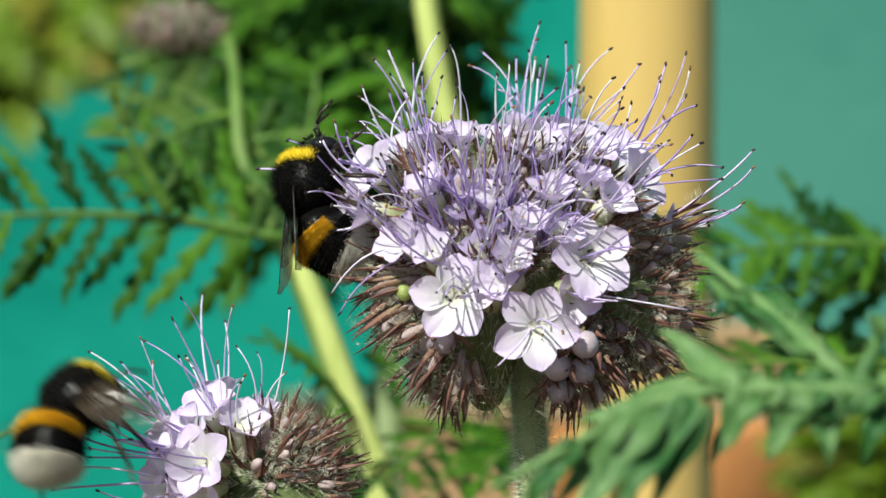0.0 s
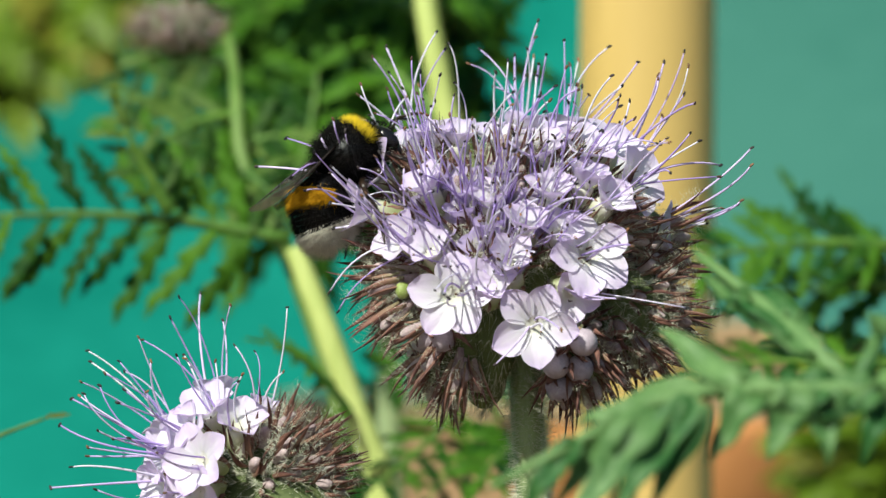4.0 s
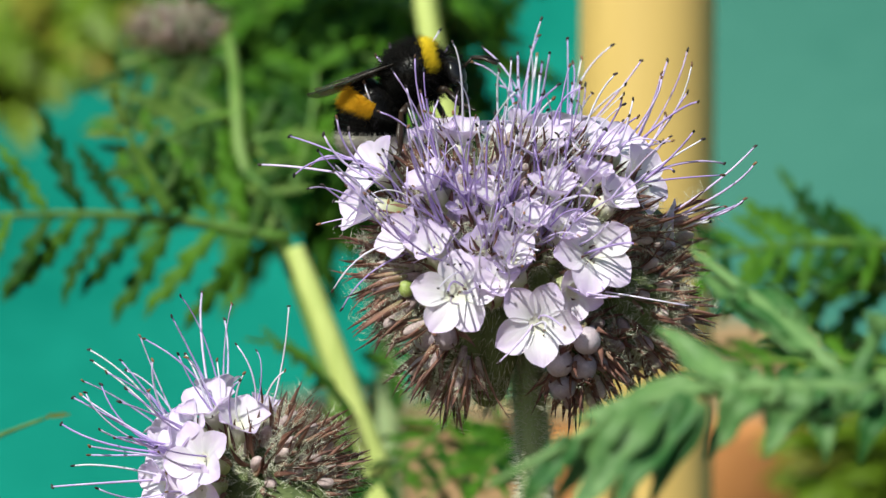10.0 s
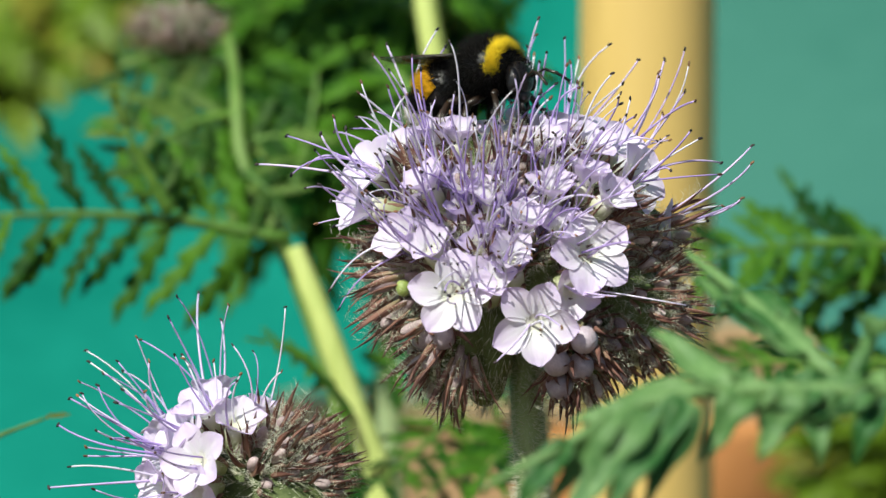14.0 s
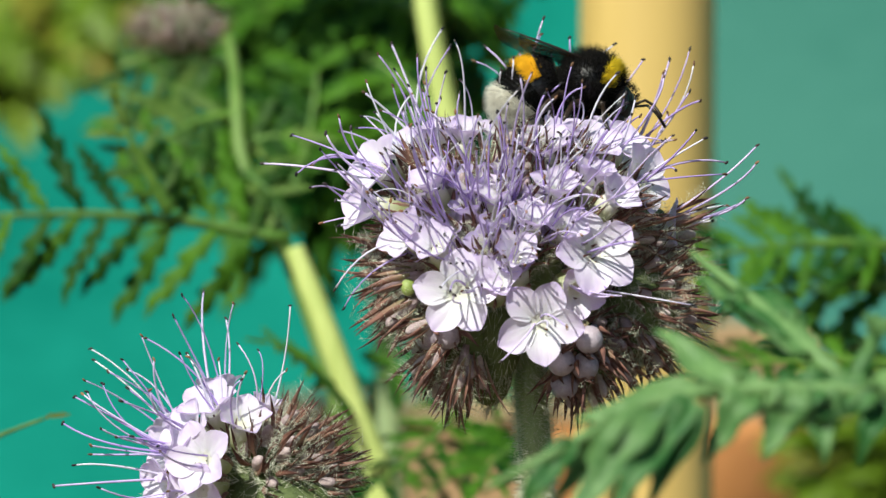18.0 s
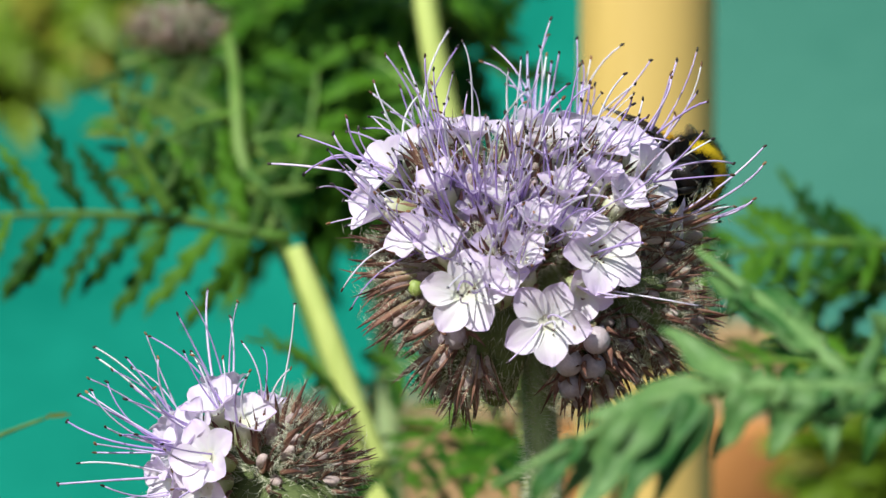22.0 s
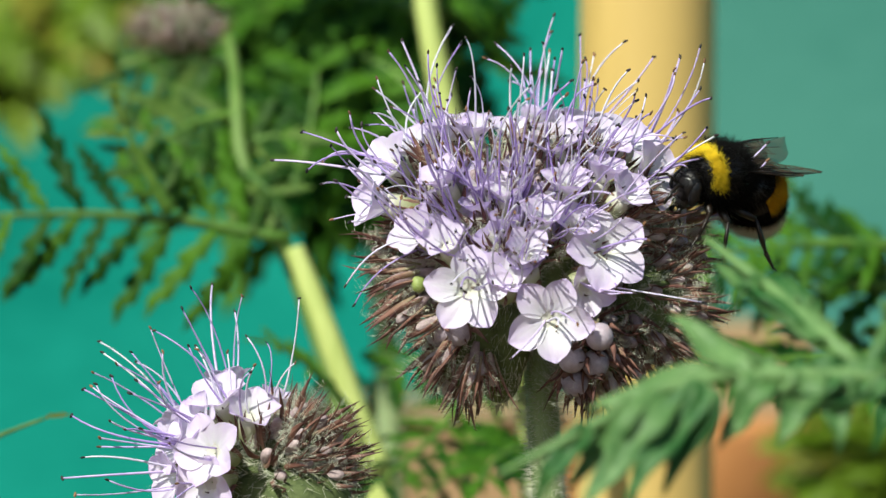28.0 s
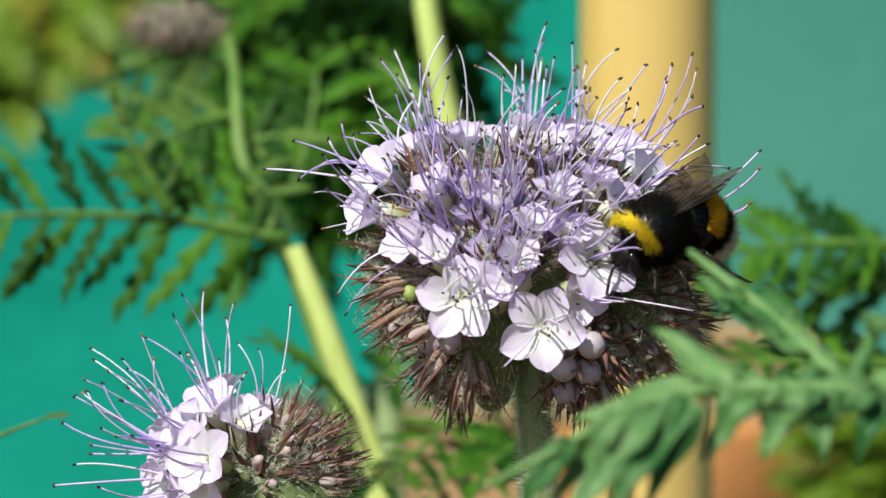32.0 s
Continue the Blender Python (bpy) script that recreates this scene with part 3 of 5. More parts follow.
    left = [-21.6, 0, 10.0, -18.2, 2, 13.4, -15.7, 0, 9.9, -17.4, -4, 8.8, -12.2, -8, 2.7, -14.4, -5, 3.0, -11.8, -8, -6.8, -12.8, -9, -4.6,
            -9.7, 6, 15.8, -10.5, 3, 14.3, -12.5, 2, 13.9, -8.1, 8, 23.2, -9.8, 8, 18.7, -6.4, 8, 19.4, -0.6, 12, 26.5, 0.4, 10, 24.3,
            4.9, 14, 24.5, 9.0, 14, 23.8, 6.3, -17, -12.7, -0.1, 6, 21.0, -2.6, 8, 19.8, 6.5, 8, 19.8, 3.5, 10, 22.6, -4.3, 4, 18.2]
    right = [11.7, 10, 27.7, 11.4, 12, 25.8, 14.9, 10, 25.3, 10.4, 8, 24.2, 15.6, 10, 22.4, 12.6, 6, 23.4, 17.6, 4, 18.6, 13.5, 2, 19.5, 20.2, 10, 24.6,
             21.6, 6, 19.7, 23.6, 8, 22.6, 26.8, 8, 22.6, 26.0, 6, 21.0, 29.6, 6, 22.0, 28.9, 4, 18.6, 30.0, 2, 17.5, 29.3, 9, 23.9, 36.6, 0, 12.1,
             36.4, -2, 10.0, 32.7, -3, 10.1, 32.4, -4, 8.7, 35.4, 0, 5.9, 33.3, 3, 5.1, 27.8, -16, -6.4, 16.4, 8, 19.8, 8.0, 12, 21.3, 25.2, -4, 12.6]
    for flat in (left, right):
        tips_to(made, [flat[i:i + 3] for i in range(0, len(flat), 3)], head, rnd, centre)

    for x, y, z, dx, dy, dz, sc in (
        (-4.5, -6, -2.0, -7.2, -1, 0.0, 1.0),
        (-4.7, -8, -3.5, -6.3, -2, -2.0, 1.1),
        (-4.5, -9, -6.8, -4.2, -4, -3.8, 1.05),
        (-6.2, -3, 1.1, -5.1, 3, -1.7, 0.9),
        (-2.5, -10, -8.7, -3.6, -3, -1.6, 0.8),
        (20.8, -6, 3.0, 6.4, -2, 1.1, 0.95),
        (21.5, -5, 1.4, 5.3, 1, -0.7, 0.8),
        (20.1, -7, 5.0, 4.8, -2, 0.9, 0.8),
        (-0.3, -9, -11.0, -2.9, -2, -5.2, 0.95),
        (2.0, -8, -13.0, -1.0, -1, -5.5, 0.95),
        (3.7, -6, -13.1, 1.0, -1, -6.5, 0.9),
        (-1.6, -7, -12.1, -3.6, 1, -3.6, 0.95),
    ):
        calyx(root, head @ axes((Vector((x, y, z)) - centre) * 0.001, (dx, dy, dz)) @ Matrix.Rotation(rnd.uniform(0, 6), 4, "Z") @ Matrix.Diagonal((sc, sc, sc, 1)), rnd, hairs, (-3, 10))

    def busy(p):
        return (p.y < -6 and p.z > -8 and abs(p.x) < 14) or (-6.5 < p.x < 1.5 and p.y < 1 and p.z < -6) or (p.z > 4 and p.x > 8)
    lump(root, head, core, hairs, (-8.2, -3, -11), (4.2, 4.5, 6.8), 34, (-.05, -.4, -.85), rnd, busy, (0.62, 0.9))
    lump(root, head, core, hairs, (13, -1, -8), (5.0, 5, 6), 48, (.6, -.3, -.25), rnd, busy, (0.58, 0.85))
    lump(root, head, core, hairs, (-13.5, 1, -3), (3.6, 5, 4), 18, (-.45, -.3, -.45), rnd, busy)
    lump(root, head, core, hairs, (6, -4, -13), (4.0, 4, 4), 22, (.1, -.4, -.7), rnd, busy)
    lump(root, head, core, hairs, (13, 5, 0), (5, 5, 5), 20, (.7, .1, .1), rnd, busy)
    lump(root, head, core, hairs, (0, 8, -6), (12, 6, 7), 36, (0, .4, -.2), rnd, busy)
    core.ball(head @ (Vector((0, 0, -1)) * 0.001), (0.0115, 0.0085, 0.0085), nu=24, nv=16)
    core.ball(head @ (Vector((-3.6, -4, -11)) * 0.001), (0.0028, 0.003, 0.0055), nu=18, nv=12)
    core.ball(head @ (Vector((-4.6, -3, -15)) * 0.001), (0.0027, 0.003, 0.0042), nu=18, nv=12)
    piece("receptacle", core.mesh("receptacle", RECEPTACLE), root, label="green hairy heart of the flower head")
    for _ in range(5200):
        v = rnd.choice(core.v)
        d = (v - head.translation).normalized() + Vector((rnd.uniform(-.6, .6), rnd.uniform(-.6, .6), rnd.uniform(-.7, .5)))
        hairs.spike(v, d.normalized() * rnd.uniform(0.0010, 0.0025), 0.000028)
    tagged(piece("bristles", hairs.mesh("bristles", HAIR), root, label="fine pale bristles"), kind="stuff")
    green = Shape()
    green.ball(head @ ((Vector((-4.4, -9, -4.5)) - centre) * 0.001), (0.0009, 0.0008, 0.0010), nu=16, nv=12)
    piece("seed_capsule", green.mesh("seed_capsule", CAPSULE), root, label="fresh yellow-green seed capsule")
    for p in ((16.2, -13, -10.8), (13.0, -12, -13.4), (16.0, -11, -13.9), (-2.1, -9, -10.5), (0.3, -10, -10.4), (13.7, -10, -16.2)):
        d = Vector((rnd.uniform(-.3, .3), -0.9, -0.4)).normalized()
        m = head @ axes((Vector(p) - centre) * 0.001 - d * 0.0025, d) @ Matrix.Rotation(rnd.uniform(0, 6), 4, "Z")
        ob = piece("flower_bud", cached("round_bud", round_bud_mesh), root, m, "round mauve flower bud with brown sepals")
        for k in range(5):
            v = rnd.randrange(7)
            sm = Matrix.Rotation(radians(72 * k), 4, "Z") @ Matrix.Translation((0.00158, 0, 0.0002)) @ Matrix.Rotation(radians(rnd.uniform(-8, 6)), 4, "Y") @ Matrix.Diagonal((1, 1, 0.62, 1))
            piece("sepal", cached(("sepal", v), lambda: sepal_mesh(v)), ob, sm)
    return root, base


def second_flower():
    rnd = random.Random(5)
    base = Vector((-0.0200, 0.006, 0.0))
    root = thing("phacelia_flower", Matrix.Translation(base), "smaller lilac phacelia flower head, half faded to brown sepals", "flower", "phacelia flowers")
    centre = Vector((-22.9, 0, -25.9))
    head = Matrix.Translation(mm(*centre) - base)
    s = Shape()
    s.tube([(0, 0, -0.01), (0.0, 0, 0.3), mm(-19.1, 4, -47.7) - base, mm(-19.4, 2, -34.8) - base, mm(-21.0, 1, -26.7) - base], [0.003, 0.0026, 0.0022, 0.002, 0.0018], 14)
    piece("stem", s.mesh("stem", STEM), root)
    rows = [
        (-27.3, -3, -18.8, -.35, -.45, .8, 1.0, 34),
        (-23.7, -5, -20.2, .1, -.6, .75, 0.95, 34),
        (-29.6, -5, -21.3, -.6, -.5, .5, 1.0, 42),
        (-28.0, -9, -24.4, -.45, -.8, .2, 1.05, 48),
        (-32.0, -4, -23.7, -.8, -.4, .25, 1.0, 40),
        (-32.5, -5, -27.6, -.8, -.5, 0, 1.0, 40),
        (-28.4, -8, -28.1, -.5, -.8, -.1, 1.0, 44),
        (-21.3, 1, -19.6, .2, -.2, .9, 0.8, 20),
        (-31.8, 3, -21.4, -.5, .2, .8, 0.9, 30),
        (-26.8, 3, -17.4, -.1, .2, .95, 0.9, 30),
    ]
    core, hairs = Shape(), Shape()
    made = []
    for x, y, z, ax, ay, az, size, angle in rows:
        made.append(floret(root, head, Vector((x, y, z)) - centre, (ax, ay, az), size * 0.88, angle, rnd, hairs, stamens=2, reach=(6, 12)))
    tips = [-30.9, 0, -5.6, -32.1, 2, -8.1, -35.0, -2, -10.6, -35.7, 0, -10.4, -25.0, 1, -6.6, -24.2, -2, -11.3, -22.0, 1, -12.1, -26.4, -4, -13.1, -41.5, 2, -13.3, -39.6, 0, -14.6,
            -40.0, -3, -16.0, -42.4, 0, -15.6, -42.2, -4, -17.1, -40.9, -7, -22.9, -37.8, -9, -21.8, -36.1, -8, -21.8, -44.7, -2, -20.6, -42.9, -6, -25.2, -45.4, -5, -27.7, -38.1, 2, -13.3,
            -43.3, -2, -17.5, -34.2, -1, -13.2, -41.4, -2, -24.2, -36.7, -7, -16.3, -30.1, -3, -12.4, -42.2, 6, -12.1]
    tips_to(made, [tips[i:i + 3] for i in range(0, len(tips), 3)], head, rnd, centre)
    busy = lambda p: (p.x < -1 and p.y < 0 and p.z > -4) or (p.y < 0 and p.z < -2.5 - 0.25 * (p.x - 4))
    lump(root, head, core, hairs, (3.2, 0, 0.8), (4.6, 4.6, 4.0), 36, (.5, -.2, .4), rnd, busy, (0.75, 1.05))
    lump(root, head, core, hairs, (5.6, 0, -2.6), (4.0, 4, 3.8), 26, (.75, -.2, .15), rnd, busy, (0.7, 0.95))
    lump(root, head, core, hairs, (-3, 2, -3), (6, 5, 5), 22, (-.1, .3, 0), rnd, busy, (0.6, 0.85))
    core.ball(head @ Vector((0.005, -0.003, -0.005)), (0.0062, 0.0048, 0.0045), nu=18, nv=12)
    core.ball(head @ Vector((0.002, -0.002, -0.005)), (0.0055, 0.0045, 0.0055), nu=18, nv=12)
    piece("receptacle", core.mesh("receptacle", RECEPTACLE), root, label="green hairy heart of the flower head")
    for _ in range(3600):
        v = rnd.choice(core.v)
        d = (v - head @ Vector((0.003, 0, -0.002))).normalized() + Vector((rnd.uniform(-.5, .5), rnd.uniform(-.5, .5), rnd.uniform(-.6, .5)))
        hairs.spike(v, d.normalized() * rnd.uniform(0.0012, 0.0032), 0.000028)
    tagged(piece("bristles", hairs.mesh("bristles", HAIR), root, label="fine pale bristles"), kind="stuff")
    return root, base


FLOWER, FLOWER_BASE = main_flower()
FLOWER_LOW, FLOWER_LOW_BASE = second_flower()


def faded_flower():
    """A spent flower head on a tall stem among the foliage."""
    rnd = random.Random(23)
    base = Vector((-0.0040, 0.150, 0.0))
    root = thing("phacelia_flower", Matrix.Translation(base), "spent phacelia flower head faded to greyish brown sepals", "flower", "phacelia flowers")
    centre = Vector((-40.9, 150, 35.4))
    head = Matrix.Translation(mm(*centre) - base)
    s = Shape()
    pts = [Vector(p) for p in ((0, 0, -0.01), (-0.001, 0, 0.4), mm(-10.5, 117, -37.3) - base, mm(-23.7, 117, 1.4) - base, mm(-28.5, 119, 7.8) - base, mm(-30.9, 122, 14.7) - base, mm(-31.4, 124, 21.6) - base, mm(-33.0, 140, 30.7) - base, mm(-34.5, 150, 34.4) - base, mm(-41.0, 150, 33.3) - base, mm(-51.8, 148, 28.7) - base)]
    fine = smooth(pts)
    s.tube(fine, [0.0014 * (1 - i / len(fine)) + 0.0004 for i in range(len(fine))], 12)
    piece("stem", s.mesh("stem", STALK), root)
    core, hairs = Shape(), Shape()
    lump(root, head, core, hairs, (-1, 0, 0), (6.0, 3, 1.6), 40, (-.5, -.2, .1), rnd, lambda p: False, (0.5, 0.75))
    piece("receptacle", core.mesh("receptacle", RECEPTACLE), root)
    tagged(piece("bristles", hairs.mesh("bristles", HAIR), root, label="fine pale bristles"), kind="stuff")


faded_flower()


# ---- leafy plants ----
def blade_mesh(kind, mat):
    """A soft, shallow-lobed leaf finger, 20 mm long along z, grooved along its midrib."""
    rnd = random.Random(90 + kind)
    n, verts, faces = 28, [], []
    lobes, phase = 1.4 + 0.4 * kind, rnd.uniform(0, 6)
    for i in range(n + 1):
        t = i / n
        env = 1.55 * (t + 0.05) ** 0.30 * (1.001 - t) ** 0.95
        for side in (-1, -0.5, 0, 0.5, 1):
            w = 0.0034 * env * (1 + 0.15 * math.sin(lobes * 6.28 * t + phase + 2 * side)) * side
            verts.append((0.0013 * abs(side) * env - 0.003 * t * t + 0.0005 * math.sin(8 * t + phase), w, 0.020 * t + abs(w) * 0.5 * (1 - t)))
    for i in range(n):
        for k in range(4):
            a = i * 5 + k
            faces.append((a, a + 1, a + 6, a + 5))
    o = len(verts)
    verts += [(x - 0.00025, y, z) for x, y, z in verts]
    faces += [tuple(j + o for j in reversed(f)) for f in faces]
    for i in range(n):
        a, b = 5 * i, 5 * i + 5
        faces += [(a, b, b + o, a + o), (b + 4, a + 4, a + 4 + o, b + 4 + o)]
    return mesh_of("leaflet", verts, faces, mat)


def front_plant():
    base = Vector((0.064, -0.084, 0.0))
    root = thing("phacelia_plant", Matrix.Translation(base), "grey-green ferny phacelia leaf arching before the flower", "plant", "phacelia plants")
    stem(root, base, [(64, -84, -625), (64, -84, -300), (66, -84, -80), (47.9, -84, -13.3)], 3, 2, STEM)
    for line, radii in (
        (((48.0, -84, -13.3), (38.3, -84, -13.3), (30.8, -84, -13.2), (23.9, -84, -13.4), (18.5, -85, -14.6), (14.7, -86, -16.6), (9.9, -87, -19.1), (3.5, -88, -22.4)), (1.0, 0.9, 0.8, 0.7, 0.7, 0.6, 0.5, 0.3)),
        (((38.3, -84, -13.3), (35.0, -80, -9.7), (30.6, -74, -5.5), (26.7, -68, -2.2), (24.3, -66, -0.2)), (0.9, 0.8, 0.7, 0.5, 0.3)),
        (((38.3, -84, -13.3), (39.9, -82, -10.2), (41.5, -80, -7.0)), (1.0, 0.9, 0.7)),
    ):
        s = Shape()
        p = [mm(*q) - base for q in line]
        s.tube(p, [0.001 * r for r in radii], 10)
        lf = piece("leaf", s.mesh("leaf", LEAF_FRONT), root)
    for k, (bx, by, bz, tx, ty, tz, wide) in enumerate((
        (26.6, -84, -13.9, 20.2, -78, -5.9, 0.95),
        (24.1, -84, -13.9, 11.6, -82, -15.0, 0.9),
        (23.0, -85, -14.1, 14.7, -92, -24.0, 0.95),
        (20.1, -85, -14.5, 10.8, -92, -24.3, 1.05),
        (23.5, -85, -14.6, 18.7, -90, -23.1, 0.9),
        (16.8, -86, -15.6, 9.3, -88, -23.2, 0.8),
        (12.0, -87, -18.0, 6.1, -89, -24.2, 0.7),
        (29.2, -84, -13.3, 24.1, -88, -18.5, 0.9),
        (35.1, -84, -13.3, 35.8, -88, -19.0, 0.9),
        (33.0, -84, -13.3, 29.9, -88, -18.5, 1.0),
        (38.3, -84, -13.3, 31.7, -86, -15.9, 1.0),
        (31.9, -84, -13.3, 29.8, -80, -11.3, 0.6),
        (34.1, -84, -13.3, 32.8, -80, -10.8, 0.6),
        (28.7, -84, -13.3, 27.2, -79, -9.5, 0.6),
        (41.5, -84, -13.3, 38.9, -88, -18.5, 0.9),
        (33.5, -79, -8.4, 25.1, -66, -0.8, 1.2),
        (35.5, -80, -10.2, 29.7, -78, -7.8, 0.7),
        (32.6, -77, -7.3, 34.1, -72, -4.4, 0.5),
        (29.6, -73, -4.6, 25.8, -72, -5.8, 0.6),
        (41.0, -82, -8.0, 41.4, -80, -4.8, 0.8),
        (40.2, -82, -9.6, 38.2, -78, -7.6, 0.6),
        (34.3, -81, -10.7, 24.9, -66, -0.5, 1.1),
        (36.8, -83, -12.0, 29.9, -76, -6.5, 0.6),
        (28.2, -84, -13.3, 22.5, -80, -10.8, 0.8),
        (35.7, -84, -13.3, 29.1, -86, -13.8, 1.1),
        (40.5, -84, -13.6, 34.3, -87, -14.8, 1.0),
        (30.8, -84, -13.3, 25.8, -87, -15.9, 0.8),
        (37.3, -84, -13.3, 35.5, -80, -10.2, 0.7),
        (41.5, -84, -13.3, 38.0, -82, -10.7, 0.8),
    )):
        a, c = mm(bx, by, bz) - base, mm(tx, ty, tz) - base
        reach = (c - a).length / 0.020
        m = axes(a, c - a, Vector((0.1, -0.75, 0.65))) @ Matrix.Diagonal((1, wide * 0.70, reach, 1))
        piece("leaflet", cached(("blade", k % 4), lambda: blade_mesh(k % 4, LEAF_FRONT)), lf, m)
    return root, base


FRONT, FRONT_BASE = front_plant()


def back_plants():
    # the pale stem below the bee with the long frond
    base = Vector((-0.004, 0.113, 0.0))
    a = thing("phacelia_plant", Matrix.Translation(base), "pale-stemmed phacelia plant with a long ferny frond", "plant", "phacelia plants")
    stem(a, base, [(-4, 113, -625), (-5, 113, -200), (-7.9, 110, -36.8), (-12.1, 110, -26.8), (-17.1, 110, -12.5), (-22.2, 112, 0.1)], 2.8, 1.5, STEM_PALE)
    leaf(a, base, (-22.7, 112, 1.3), (-75.6, 108, 3.8), (0, 0, 5), (0, -0.95, 0.25), 10, 20, None, 1.05, 31, 0.35, 0.95, 0.08, slim=0.72)
    # small leaves in the paler green that stands in for sunlight
    leaf(a, base, (-32.0, 132, 20.6), (-43.1, 126, 16.5), (0, 0, 2), (0.05, -0.85, 0.5), 4, 14, LEAF_LIT, 1.0, 71, 0.3)
    leaf(a, base, (-31.0, 126, 15.2), (-24.5, 124, 17.3), (0, 0, 1), (0.05, -0.85, 0.5), 3, 11, LEAF_LIT, 0.9, 74, 0.3)
    leaf(a, base, (-40.5, 108, 5.8), (-46.6, 104, 17.9), (-1, 0, 1), (0.05, -0.85, 0.5), 4, 8, LEAF_LIT, 1.3, 76, 0.3)
    leaf(a, base, (-33.6, 150, 29.9), (-50.0, 150, 27.6), (0, 0, 1), (0.05, -0.85, 0.5), 5, 12, LEAF_LIT, 0.9, 72, 0.3)
    leaf(a, base, (-30.0, 118, 11.2), (-25.7, 114, 8.1), (0, 0, 1), (0.05, -0.85, 0.5), 3, 10, LEAF_LIT, 0.9, 73, 0.3)
    leaf(a, base, (-23.4, 140, 9.8), (-20.2, 150, 29.0), (2, 4, 3), (0.1, -0.9, 0.3), 6, 13, None, 0.8, 34, 0.3)
    leaf(a, base, (-12.1, 110, -26.8), (-24.5, 98, -14.0), (0, 0, 4), (0.2, -0.5, 0.85), 6, 7, None, 0.8, 35, 0.4)
    # the upright stem behind the flower
    base = Vector((0.016, 0.155, 0.0))
    b = thing("phacelia_plant", Matrix.Translation(base), "leafy phacelia plant with a pale upright stem", "plant", "phacelia plants")
    # the stem's top is out of view, added to carry the shading leaves
    stem(b, base, [(16, 155, -625), (16, 155, -200), (15.7, 143, -32.0), (10.3, 140, -5.2), (1.4, 140, 16.9), (-2.1, 140, 33.8), (-4.4, 143, 50.0), (-6.5, 146, 92.0)], 3.0, 1.4, STEM_PALE)
    leaf(b, base, (1.4, 145, 18.0), (-16.8, 157, 32.0), (0, 2, 6), (0, -0.8, 0.5), 9, 15, None, 1.2, 42, 0.3)
    leaf(b, base, (-3.9, 145, 41.2), (6.0, 155, 42.8), (0, 2, 0), (0, -0.8, 0.5), 6, 13, None, 1.2, 44, 0.3)
    leaf(b, base, (8.1, 140, -12.3), (-10.2, 101, -34.6), (4, 0, -4), (0.1, -0.6, 0.8), 9, 9, None, 1.0, 46, 0.3)
    # unseen upper leaves, added to cast shade on the foliage below
    for k, (bx, by, bz, tx, ty, tz) in enumerate((
        (-5.0, 144, 62, -50, 136, 68), (-5.3, 144, 68, -44, 144, 78), (-6.2, 145, 84, -38, 150, 92),
    )):
        leaf(b, base, (bx, by, bz), (tx, ty, tz), (0, 0, 6), (-0.3, -0.5, 0.8), 9, 19, None, 1.2, 180 + k, 0.2)
    for k, (bx, by, bz, tx, ty, tz) in enumerate((
        (1.5, 163, 16.7, -8.8, 175, 37.7), (0.6, 165, 26.0, -15.6, 180, 24.8), (-0.4, 167, 31.7, -13.7, 181, 45.7), (1.5, 163, 14.8, -21.0, 173, 17.9),
        (-2.2, 167, 39.1, -29.1, 185, 44.1), (2.4, 163, 13.0, -6.0, 169, 10.3), (-0.4, 171, 35.6, -21.5, 187, 31.8), (-1.3, 171, 40.3, 5.4, 185, 36.4),
    )):
        leaf(b, base, (bx, by, bz), (tx, ty, tz), (0, 3, 5 - k), (0.1, -0.6, 0.75), 7, 15, None, 1.2, 140 + k, 0.2)
    for k, (bx, by, bz, tx, ty, tz) in enumerate((
        (10.6, 135, -17.5, -12.5, 127, -21.6), (14.4, 128, -31.1, -2.0, 112, -37.0), (14.8, 128, -32.9, 5.4, 100, -33.7),
    )):
        leaf(b, base, (bx, by, bz), (tx, ty, tz), (0, 0, 6), (0.1, -0.7, 0.7), 8, 9, None, 1.0, 160 + k, 0.3)
    # foliage on the other side
    base = Vector((0.085, 0.13, 0.0))
    c = thing("phacelia_plant", Matrix.Translation(base), "green ferny phacelia foliage beside the bamboo cane", "plant", "phacelia plants")
    stem(c, base, [(85, 130, -625), (82, 130, -200), (73.8, 125, -22.3), (70.4, 125, 0.9)], 3, 2, STEM)
    leaf(c, base, (71.2, 125, 0.1), (38.2, 115, -1.6), (0, 0, 3), (0, -0.7, 0.7), 9, 12, None, 1.1, 51, 0.3)
    leaf(c, base, (72.1, 125, -6.8), (49.3, 130, -7.7), (0, 0, 3), (0, -0.6, 0.8), 8, 13, None, 1.1, 52, 0.3)
    leaf(c, base, (71.2, 125, -3.4), (54.7, 132, 8.4), (0, 0, -6), (0, -0.9, 0.4), 6, 8, None, 1.0, 53, 0.5)
    leaf(c, base, (73.8, 125, -18.9), (39.1, 110, -18.4), (0, 0, 4), (0, -0.6, 0.8), 8, 12, None, 1.1, 54, 0.3)
    # denser shaded foliage further back
    base = Vector((-0.010, 0.23, 0.0))
    g = thing("phacelia_plant", Matrix.Translation(base), "dense dark green phacelia foliage behind the flowers", "plant", "phacelia plants")
    stem(g, base, [(-10, 230, -625), (-10, 230, -200), (-8.7, 232, -26.7), (-13.8, 232, 14.5), (-14.8, 232, 51.6)], 3.0, 2.0, STEM)
